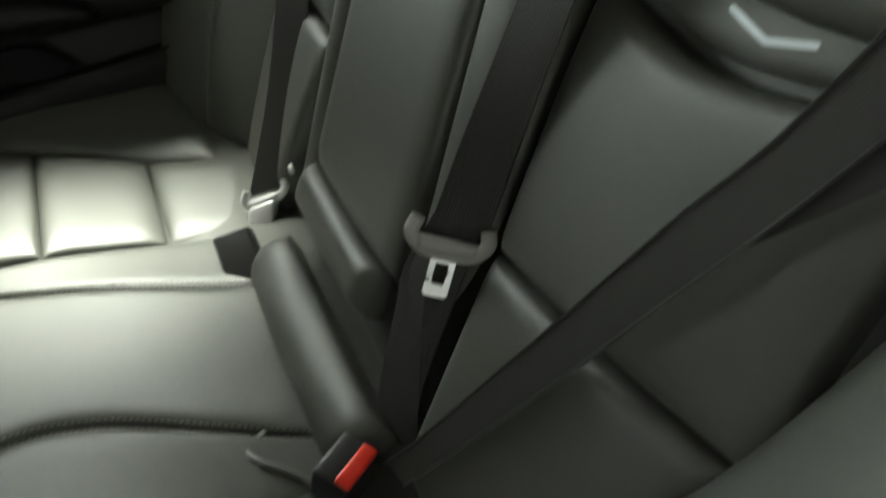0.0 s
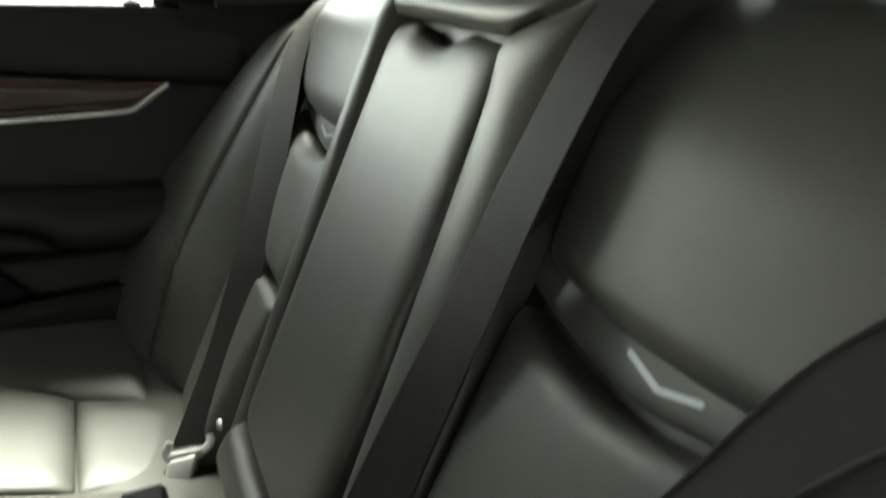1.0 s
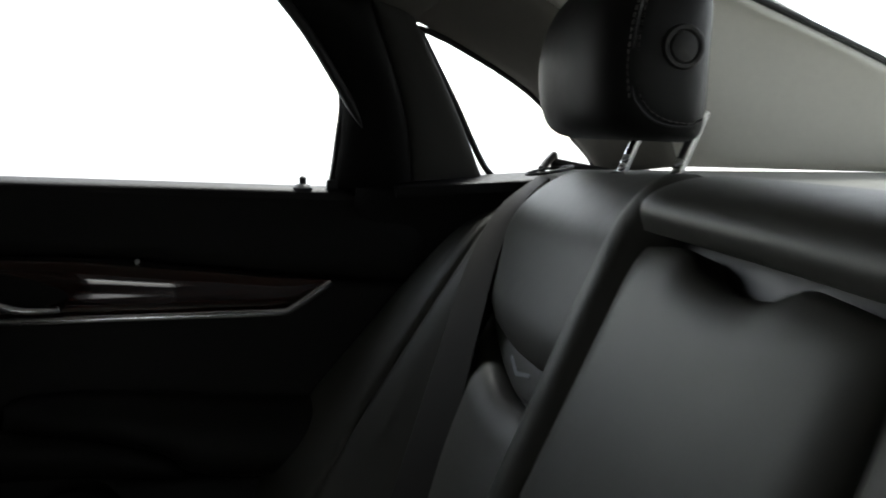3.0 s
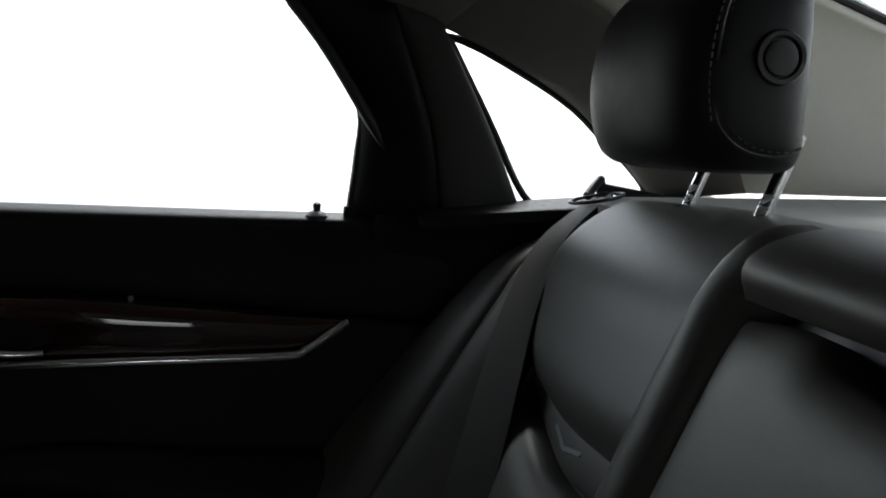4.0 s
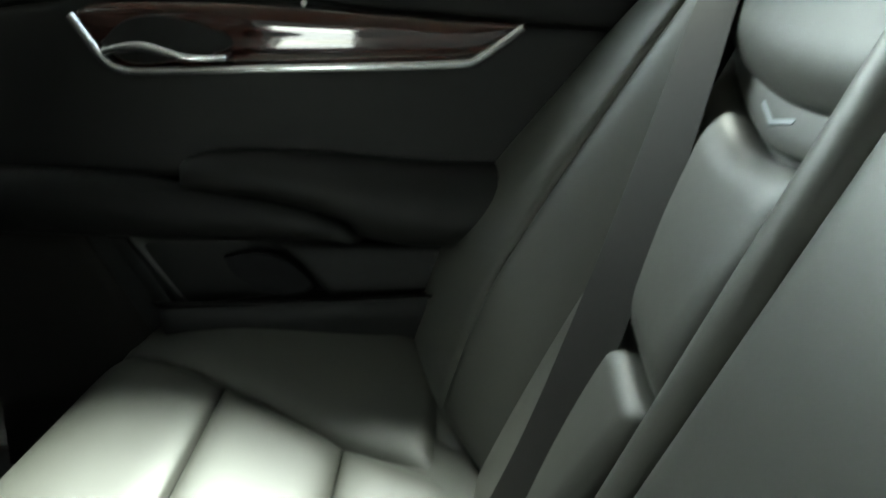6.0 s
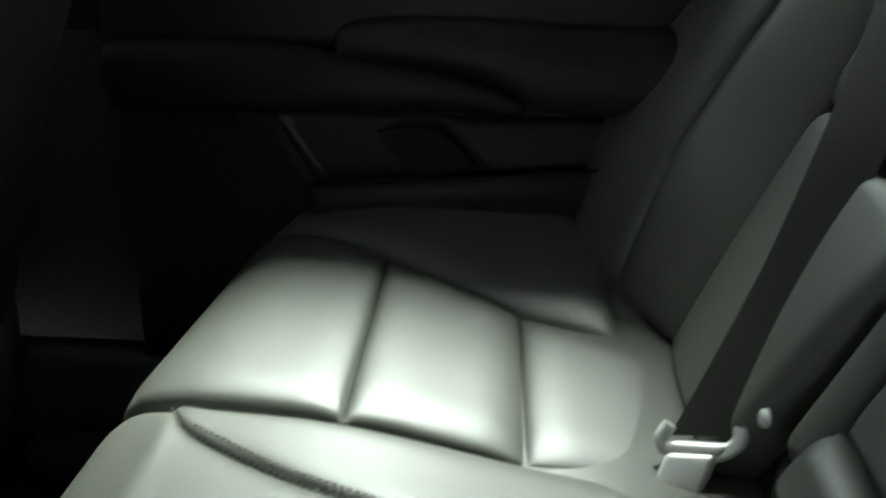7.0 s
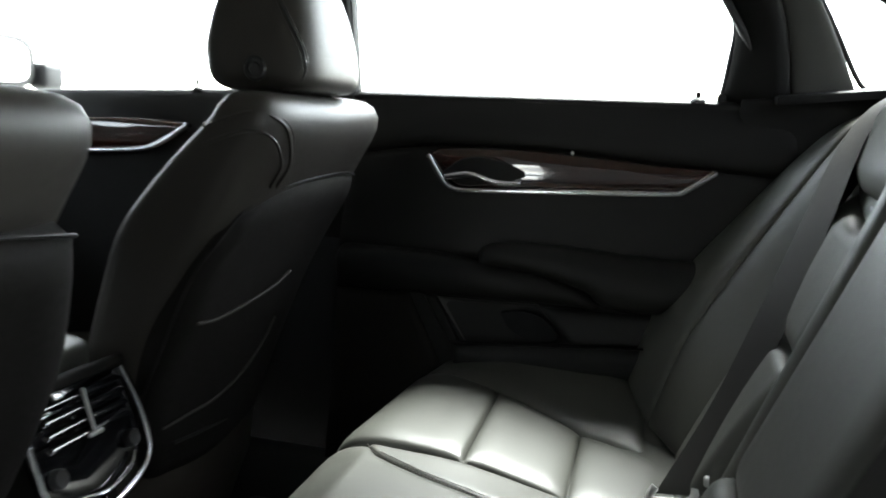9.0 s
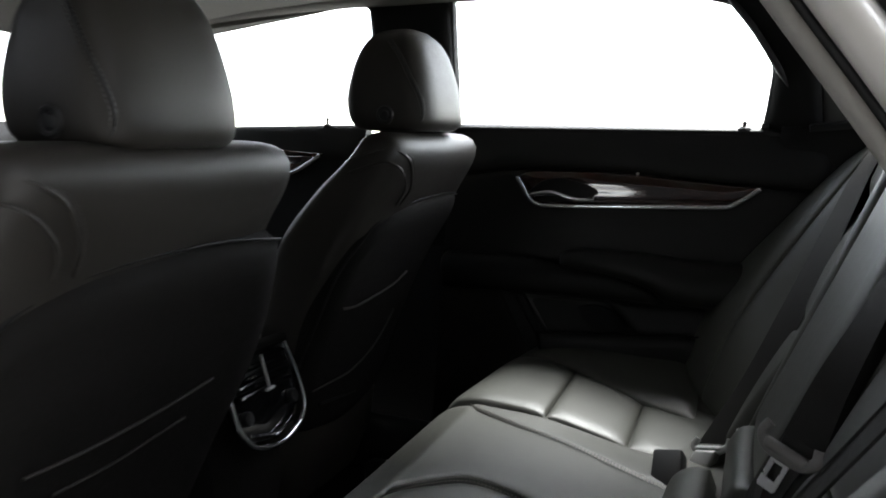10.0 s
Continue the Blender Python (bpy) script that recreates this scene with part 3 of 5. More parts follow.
def bench_back():
    b = thing("rear_seat_back", (0.02, 0, 0.30), "charcoal leather rear seat back with a folded middle armrest", "seat back")
    S = side_back
    for sg in (1, -1):
        f = lambda y, z, off=0.0: (S(z) - off, sg * y, z)
        # base behind the pads
        pad("back_panel", [f(0.10, 0.28, -0.006), f(0.62, 0.28, -0.006)], [f(0.10, 0.872, -0.014), f(0.60, 0.860, -0.014)], [], [], LEATHER, b, puff=0.0, thick=0.05, nu=12, nv=12)
        arc = lambda y: float(np.interp(y, [0.17, 0.19, 0.25, 0.31, 0.36, 0.42, 0.47, 0.53, 0.57], [0.744, 0.734, 0.7235, 0.717, 0.715, 0.718, 0.724, 0.742, 0.768]))
        seam = lambda y: float(np.interp(y, [0.17, 0.20, 0.25, 0.30, 0.34, 0.37, 0.41, 0.45, 0.515], [0.712, 0.703, 0.693, 0.686, 0.683, 0.686, 0.693, 0.703, 0.724]))
        flat = 0.0 if sg > 0 else 0.009
        rise = 0.012 if sg > 0 else 0.0
        inner = 0.185 if sg > 0 else 0.222
        # upper pad, a shallow arc below, rolling over the top
        low = [f(y, arc(y), 0.003 + 0.4 * flat) for y in (inner, 0.5 * (inner + 0.25), 0.25, 0.29, 0.33, 0.37, 0.41, 0.45, 0.49, 0.52)]
        up = 0.002 if sg > 0 else 0.021
        high = [(0.335, sg * inner, 0.872 + up), (0.34, sg * 0.36, 0.872 + up), (0.34, sg * 0.555, 0.860 + up)]
        pad("upper_pad", low, high, [f(inner - 0.003, 0.79, 0.003 + flat), f(inner, 0.845, 0.003 + flat), (0.275, sg * (inner + 0.002), 0.873 + up)], [f(0.548, 0.79, 0.003), f(0.556, 0.835, 0.003), (0.275, sg * 0.56, 0.866 + up)], LEATHER, b,
            puff=0.030 - 0.6 * flat, edge=0.17 - 9 * flat, thick=0.02, nu=56, nv=56, crisp=0.8, rim_width=0.040 - 2 * flat)
        # band with the emblem between the pads
        band = pad("emblem_band", [f(y, seam(y), -0.001) for y in (0.172, 0.22, 0.26, 0.30, 0.34, 0.38, 0.42, 0.46, 0.512)], [f(y, arc(y) + 0.004, -0.001) for y in (0.172, 0.22, 0.26, 0.30, 0.34, 0.38, 0.42, 0.46, 0.53)], [], [], LEATHER, b,
            puff=0.005, edge=0.014, thick=0.01, nu=50, nv=14)
        e = 0.0 if sg > 0 else 0.004
        # middle pad between band and seam, lower pad
        pad("middle_pad", [f(0.225 - e, 0.506 + rise, 0.004 + flat), f(0.35, 0.514 + rise, 0.004 + flat), f(0.482, 0.522 + rise, 0.004)],
            [f(y, seam(y) - 0.003, 0.004 + flat) for y in (0.222 - e, 0.26, 0.30, 0.34, 0.38, 0.42, 0.455, 0.488)], [f(0.222 - e, 0.61, 0.004 + flat)], [f(0.482, 0.62, 0.004)], LEATHER, b,
            puff=0.027 - 1.4 * flat, edge=0.13 - 7 * flat, thick=0.02, nu=44, nv=44, crisp=0.75, rim_width=0.034 - 1.6 * flat)
        pad("lower_pad", [f(0.23 - e, 0.30, 0.02), f(0.32, 0.295, 0.02), f(0.405, 0.30, 0.02)], [f(0.225 - e, 0.501 + rise, 0.004 + flat), f(0.35, 0.509 + rise, 0.004 + flat), f(0.472, 0.517 + rise, 0.004)], [], [], LEATHER, b,
            puff=0.027 - 1.4 * flat, edge=0.13 - 7 * flat, thick=0.02, nu=44, nv=44, crisp=0.75, rim_width=0.018)
        # added roll, stands in for the dark gap between belt and middle pad
        tube("gap_roll", [f(0.505, 0.712, 0.004), f(0.517, 0.690, 0.010), f(0.512, 0.62, 0.012), f(0.505, 0.535, 0.012), f(0.497, 0.515, 0.004)], 0.006, LEATHER, b, n=30, sides=10, taper=True)
        # outer bolster wing towards the door
        inn = [f(0.400, 0.30, 0.012), f(0.430, 0.42, 0.010), f(0.468, 0.51, 0.0), f(0.500, 0.63, -0.006), f(0.528, 0.765, -0.01), f(0.558, 0.82, -0.006), (0.29, sg * 0.565, 0.862)]
        outr = [(-0.150, sg * 0.655, 0.33), (-0.100, sg * 0.66, 0.47), (-0.042, sg * 0.665, 0.565), (0.035, sg * 0.668, 0.66), (0.115, sg * 0.670, 0.755), (0.18, sg * 0.672, 0.81), (0.29, sg * 0.672, 0.845)]
        ridge = [tuple(0.56 * v3(p) + 0.44 * v3(q) + v3((-k, 0, 0.4 * k))) for p, q, k in zip(inn, outr, (0.010, 0.020, 0.022, 0.022, 0.018, 0.012, 0.006))]
        pad("bolster", inn, ridge, [], [], LEATHER, b, puff=0.013, edge=0.04, thick=0.05, nu=48, nv=16, crisp=0.15)
        pad("outer_bolster", ridge, outr, [], [], LEATHER, b, puff=0.012, edge=0.05, thick=0.05, nu=48, nv=16, crisp=0.15)
        pad("side_panel", [(-0.155, sg * 0.657, 0.33), (0.13, sg * 0.672, 0.77)], [(0.06, sg * 0.665, 0.30), (0.26, sg * 0.675, 0.80)], [], [], TRIM, b, puff=0.004, edge=0.02, thick=0.02, out=(0, -sg, 0), nu=16, nv=12)
        # emblem: a shallow chrome chevron on the band
        part_chevron(band, sg)
        # inner gusset beside the middle section
        pad("gusset", [(S(0.32) + 0.012, sg * 0.235, 0.32), (S(0.86) + 0.012, sg * 0.200, 0.86)], [(centre_back(0.32), sg * 0.18, 0.32), (centre_back(0.86) + 0.03, sg * 0.17, 0.86)], [], [], CLOTH, b,
            puff=0.004, edge=0.02, thick=0.02, nu=24, nv=8)
    # middle section
    C = centre_back
    k = lambda y, z, off=0.0: (C(z) - off, y, z)
    pad("armrest_panel", [k(0.162, 0.405, 0.0), k(0.02, 0.40, 0.0), k(-0.106, 0.405, 0.0)],
        [k(0.140, 0.860, -0.014), k(0.10, 0.866, -0.014), k(0.075, 0.866, -0.014), k(0.055, 0.856, -0.014), k(0.02, 0.852, -0.014), k(-0.015, 0.856, -0.014), k(-0.035, 0.866, -0.014), k(-0.06, 0.866, -0.014), k(-0.114, 0.862, -0.014)],
        [], [], LEATHER, b, puff=0.013, edge=0.035, thick=0.03, nu=54, nv=44)
    pad("armrest_well", [k(0.150, 0.40, -0.03), k(-0.120, 0.40, -0.03)], [k(0.135, 0.875, -0.035), k(-0.127, 0.875, -0.035)], [], [], PLASTIC, b, puff=0, thick=0.02, nu=6, nv=6)
    # rolls that frame the armrest: far side, near side, header
    pad("frame_roll", [k(0.216, 0.33, -0.026), k(0.208, 0.50, -0.026), k(0.197, 0.70, -0.026), k(0.186, 0.83, -0.026), k(0.172, 0.880, -0.030), k(0.140, 0.910, -0.040)],
        [k(0.166, 0.36, -0.006), k(0.158, 0.50, -0.006), k(0.148, 0.70, -0.006), k(0.142, 0.82, -0.006), k(0.142, 0.868, -0.008), k(0.128, 0.892, -0.018)], [], [], LEATHER, b, puff=0.022, edge=0.024, thick=0.03, nu=60, nv=20)
    pad("frame_roll", [k(-0.200, 0.33, -0.03), k(-0.203, 0.50, -0.03), k(-0.208, 0.70, -0.03), k(-0.208, 0.82, -0.03), k(-0.207, 0.868, -0.034), (0.226, -0.210, 0.888), (0.255, -0.216, 0.897), (0.295, -0.224, 0.886), (0.345, -0.232, 0.858)],
        [k(-0.122, 0.36, -0.008), k(-0.121, 0.50, -0.008), k(-0.120, 0.70, -0.008), k(-0.119, 0.82, -0.006), k(-0.116, 0.866, -0.003), (0.186, -0.148, 0.884), (0.200, -0.177, 0.895), (0.245, -0.192, 0.898), (0.34, -0.206, 0.862)],
        [], [], LEATHER, b, puff=0.022, edge=0.045, thick=0.03, nu=70, nv=22)
    pad("header_roll", [k(0.138, 0.872, -0.006), k(0.06, 0.872, -0.008), k(-0.03, 0.872, -0.008), k(-0.112, 0.872, -0.005)],
        [(0.34, 0.20, 0.866), (0.34, 0.0, 0.870), (0.34, -0.200, 0.868)], [k(0.137, 0.893, 0.002), (0.235, 0.165, 0.904), (0.30, 0.19, 0.892)], [(0.182, -0.146, 0.889), (0.196, -0.174, 0.901), (0.238, -0.188, 0.906), (0.29, -0.196, 0.896)], LEATHER, b,
        puff=0.007, edge=0.045, thick=0.03, nu=60, nv=44, crisp=0.15)
    # hinge roll under the armrest
    pad("hinge_cover", [k(0.165, 0.352, 0.012), k(0.05, 0.350, 0.012), k(-0.075, 0.350, 0.012)], [k(0.165, 0.402, 0.004), k(0.05, 0.400, 0.004), k(-0.075, 0.400, 0.004)], [], [], LEATHER, b, puff=0.020, edge=0.02, thick=0.03, nu=24, nv=12)
    pad("lower_middle", [k(0.18, 0.29, -0.01), k(-0.19, 0.29, -0.01)], [k(0.18, 0.40, -0.012), k(-0.19, 0.40, -0.012)], [], [], LEATHER, b, puff=0.0, thick=0.03, nu=16, nv=8)
    return b


def part_chevron(parent, sg):
    """A flat chrome chevron on the band."""
    P = lambda y, z: (side_back(z + 0.005) - 0.0055, sg * y, z + 0.005)
    outline = [P(0.319, 0.7035), P(0.3215, 0.7045), P(0.353, 0.6970), P(0.3845, 0.7045), P(0.387, 0.7035), P(0.386, 0.7010), P(0.353, 0.6930), P(0.320, 0.7010)]
    return plate("emblem", outline, 0.003, DULL_STEEL, parent, "small chrome chevron emblem", axis=(1, 0, -0.47), bevel=0.0005)


bench_back()


# ---- rear headrests ----
def rear_headrest(y):
    h = thing("rear_headrest", (0.27, y, 0.90), "black leather rear headrest on chrome posts with a round release button", "headrest", "rear headrests")
    rings = []
    for z, cx, hx, hy in ((0.933, 0.260, 0.040, 0.070), (0.938, 0.256, 0.052, 0.090), (0.953, 0.251, 0.059, 0.101), (0.985, 0.247, 0.062, 0.105), (1.015, 0.247, 0.062, 0.104),
                          (1.045, 0.251, 0.059, 0.100), (1.068, 0.257, 0.051, 0.092), (1.080, 0.262, 0.038, 0.076), (1.084, 0.27, 0.02, 0.045)):
        rings.append(ring(cx, y, z, hx, hy, 3.2, 56))
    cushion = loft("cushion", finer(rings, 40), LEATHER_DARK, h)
    by = y - 0.105
    pl = Matrix.Translation((0.262, by + 0.007, 1.012)) @ Matrix.Rotation(radians(90), 4, "X")
    lathe("release_button", [(0.019, 0.0), (0.019, 0.0065), (0.0175, 0.009), (0.0145, 0.009), (0.0135, 0.006), (0.0122, 0.006), (0.0118, 0.0085), (0.009, 0.0092)], pl, PLASTIC, h, "round black button")
    seam = [(0.232, by + 0.004, 1.070), (0.222, by + 0.0035, 1.04), (0.219, by + 0.0045, 1.0), (0.223, by + 0.004, 0.968), (0.243, by + 0.004, 0.950), (0.27, by + 0.003, 0.946), (0.286, by + 0.006, 0.952)]
    tube("seam", seam, 0.0013, PLASTIC, cushion, n=60, sides=6)
    stitches("stitching", [(x + 0.004, yy - 0.001, z + 0.003) for x, yy, z in seam], cushion, lift=(0, -0.001, 0), mat=THREAD_DARK)
    stitches("stitching", [(x - 0.004, yy + 0.0005, z - 0.003) for x, yy, z in seam[:4]], cushion, lift=(-0.0003, -0.001, 0), mat=THREAD_DARK)
    for dy in (-0.060, 0.060):
        foot, head = v3((0.280, y + dy, 0.885)), v3((0.310, y + dy, 0.962))
        post = tube("post", [foot, (foot + head) / 2, head], 0.0058, CHROME, h, "chrome post", sides=14)
        for k in range(3):
            m = foot + (head - foot) * (0.17 + 0.115 * k) + v3((-0.0078, -0.003, 0))
            plate("notch", [m + v3((0.003, 0.0046, 0.0026)), m + v3((0.003, -0.0046, 0.0026)), m + v3((-0.002, 0, -0.0034))], 0.004, STEEL, post, axis=(1, 0, -0.6), bevel=0.0004)
        lathe("collar", [(0.013, 0), (0.013, 0.002), (0.010, 0.004)], Matrix.Translation((0.285, y + dy, 0.8955)), PLASTIC, h)
    return h


hr = rear_headrest(0.362)
copy_thing(hr, pose(0.246, -0.343, 0.888))


# ---- front seats ----
def front_seat(y, full=0.0):
    s = thing("front_car_seat", (-0.80, y, 0.05), "leather front seat, shade and warm light put in its brown-black colour, with black cloth back pocket", "car seat", "front seats")
    prof = [(0.10, -0.90, -1.02, 0.21), (0.20, -0.87, -1.0, 0.225), (0.32, -0.835, -0.97, 0.228), (0.45, -0.785, -0.93, 0.228), (0.56, -0.725, -0.90, 0.226), (0.64, -0.676, -0.87, 0.225), (0.72, -0.632, -0.80, 0.224),
            (0.77, -0.604, -0.745, 0.223), (0.80, -0.597, -0.712, 0.220), (0.820, -0.603, -0.70, 0.212), (0.832, -0.62, -0.69, 0.19), (0.836, -0.645, -0.675, 0.16)]
    rings = []
    for z, r, f, hy in prof:
        rings.append(ring((r + f) / 2, y + 0.008 * full, z, (r - f) / 2, hy + 0.010 * full, 4.5, 56))
    backrest = loft("backrest", finer(rings, 44), LEATHER_SHADED, s)
    # cloth back panel
    low = [(-0.868, y - 0.17, 0.22), (-0.862, y, 0.20), (-0.868 + 0.03 * full, y + 0.17 + 0.03 * full, 0.22)]
    high = [(-0.690, y - 0.200, 0.632), (-0.672, y - 0.172, 0.666), (-0.656, y - 0.125, 0.688), (-0.648, y - 0.07, 0.698), (-0.644, y, 0.703), (-0.644 + 0.012 * full, y + 0.11, 0.706), (-0.652 + 0.030 * full, y + 0.182 + 0.022 * full, 0.698)]
    near_edge = [(-0.828, y - 0.212, 0.36), (-0.772, y - 0.222, 0.48), (-0.730, y - 0.214, 0.575)]
    back = pad("back_panel", low, high, near_edge, [(-0.834 + 0.04 * full, y + 0.212 + 0.035 * full, 0.36), (-0.756 + 0.055 * full, y + 0.212 + 0.042 * full, 0.54)], CLOTH, s, puff=0.022 + 0.006 * full, edge=0.05, thick=0.05, out=(1, 0, 0), nu=40, nv=40)
    rim = [(-0.862, y - 0.17, 0.235), *[(px + 0.004, py - 0.002, pz) for px, py, pz in near_edge], *[(px + 0.004, py, pz + 0.003) for px, py, pz in high]]
    tube("piping", rim, 0.0022, LEATHER_DARK, back, n=70, sides=8)
    if full:
        top_rim = [(-0.737, -0.477, 0.466), (-0.734, -0.437, 0.4665), (-0.730, -0.395, 0.469), (-0.7175, -0.296, 0.482), (-0.697, -0.203, 0.506)]
        low_rim = [(-0.756, -0.424, 0.420), (-0.748, -0.337, 0.427), (-0.727, -0.228, 0.453)]
    else:
        top_rim = [(-0.720, y - 0.214, 0.509), (-0.724, y - 0.151, 0.502), (-0.720, y - 0.071, 0.510), (-0.713, y - 0.002, 0.523), (-0.704, y + 0.038, 0.542)]
        low_rim = [(-0.814, 0.224, 0.322), (-0.807, 0.285, 0.326), (-0.803, 0.361, 0.329), (-0.796, 0.439, 0.355), (-0.782, 0.482, 0.399), (-0.765, 0.492, 0.440)]
    tube("pocket_rim", top_rim, 0.0026, LEATHER_SHADED, back, n=40, sides=8)
    tube("lower_rim", low_rim, 0.0022, LEATHER_SHADED, back, n=40, sides=8)
    tube("pocket_lip", [(-0.812, y - 0.150, 0.290), (-0.819, y - 0.05, 0.274), (-0.829, y + 0.04, 0.261), (-0.843, y + 0.10, 0.252)], 0.003, LEATHER_DARK, back, n=40, sides=8)
    block("rail_cover", (0.30, 0.05, 0.05), Matrix.Translation((-0.70, y + 0.13, 0.03)), PLASTIC, s, bevel=0.014)
    # double seam that runs over the shoulder and down the back
    outer = [(-0.70, -0.2225, 0.785), (-0.665, -0.221, 0.798), (-0.636, -0.217, 0.806), (-0.612, -0.200, 0.802), (-0.604, -0.172, 0.786), (-0.609, -0.150, 0.760), (-0.619, -0.137, 0.730), (-0.646, -0.123, 0.700)]
    inset = [(-0.70, -0.2255, 0.762), (-0.66, -0.2245, 0.776), (-0.630, -0.2185, 0.782), (-0.611, -0.205, 0.775), (-0.608, -0.185, 0.757), (-0.616, -0.166, 0.732), (-0.640, -0.152, 0.702)]
    for line in (outer, inset):
        tube("welt", [(px + 0.001, y + py, pz) for px, py, pz in line], 0.0024, LEATHER_SHADED, backrest, n=60, sides=8)
    stitches("stitching", [(px + 0.002, y + py + 0.007, pz + 0.003) for px, py, pz in outer[3:]], backrest, lift=(0.001, -0.0002, 0.0003), mat=THREAD_DARK)
    rings = []
    for z, hx, hy in ((0.05, 0.24, 0.20), (0.15, 0.27, 0.235), (0.27, 0.28, 0.25), (0.32, 0.26, 0.24), (0.335, 0.2, 0.2)):
        rings.append(ring(-1.12, y, z, hx, hy, 5, 40))
    loft("seat", rings, LEATHER_SHADED, s)
    return s


fs = front_seat(0.395)
near_seat = front_seat(-0.352, 1.0)
near_seat.location = (-0.812, -0.352, 0.035)


def front_headrest(y):
    h = thing("front_headrest", (-0.65, y, 0.83), "leather front headrest, shade and warm light put in its brown-black colour, with a stitched side and round button", "headrest", "front headrests")
    rings = []
    for z, f, r, hy in ((0.838, -0.725, -0.610, 0.088), (0.843, -0.750, -0.597, 0.104), (0.860, -0.768, -0.588, 0.113), (0.90, -0.775, -0.590, 0.113), (0.945, -0.767, -0.600, 0.107),
                        (0.985, -0.752, -0.614, 0.099), (1.012, -0.732, -0.630, 0.088), (1.026, -0.712, -0.645, 0.068), (1.031, -0.685, -0.65, 0.05)):
        rings.append(ring((f + r) / 2, y, z, (r - f) / 2, hy, 4.2, 52))
    cushion = loft("cushion", finer(rings, 40), LEATHER_SHADED, h)
    by = y - 0.112
    pl = Matrix.Translation((-0.672, by + 0.004, 0.868)) @ Matrix.Rotation(radians(90), 4, "X")
    lathe("release_button", [(0.018, 0), (0.018, 0.006), (0.015, 0.009), (0.012, 0.0085), (0.011, 0.006), (0.009, 0.006), (0.007, 0.008)], pl, PLASTIC, h, "round black button")
    seam = [(-0.668, by + 0.012, 1.005), (-0.645, by + 0.007, 0.976), (-0.624, by + 0.006, 0.937), (-0.607, by + 0.009, 0.904), (-0.600, by + 0.013, 0.876), (-0.607, by + 0.014, 0.855), (-0.632, by + 0.009, 0.847), (-0.69, by + 0.009, 0.845)]
    tube("seam", seam, 0.0016, PLASTIC, cushion, n=60, sides=6)
    for d in (0.0045, -0.0045):
        stitches("stitching", [(x + d, yy - 0.0015, z + 0.3 * d) for x, yy, z in seam[:6]], cushion, lift=(0.0006, -0.0010, 0), mat=THREAD_DARK)
    for dy in (-0.05, 0.05):
        tube("post", [(-0.665, y + dy, 0.80), (-0.665, y + dy, 0.85)], 0.006, CHROME, h, "chrome post", n=4, sides=12)
    return h


fh = front_headrest(0.376)
copy_thing(fh, pose(-0.670, -0.348, 0.803))


# ---- far rear door ----
def door_panel_y(z):
    """y of the door trim at height z: leaning out to the waist, in to the sill."""
    return float(np.interp(z, [0.1, 0.40, 0.47, 0.55, 0.60, 0.68, 0.76, 0.82, 0.86], [0.66, 0.665, 0.665, 0.675, 0.685, 0.685, 0.69, 0.705, 0.72]))


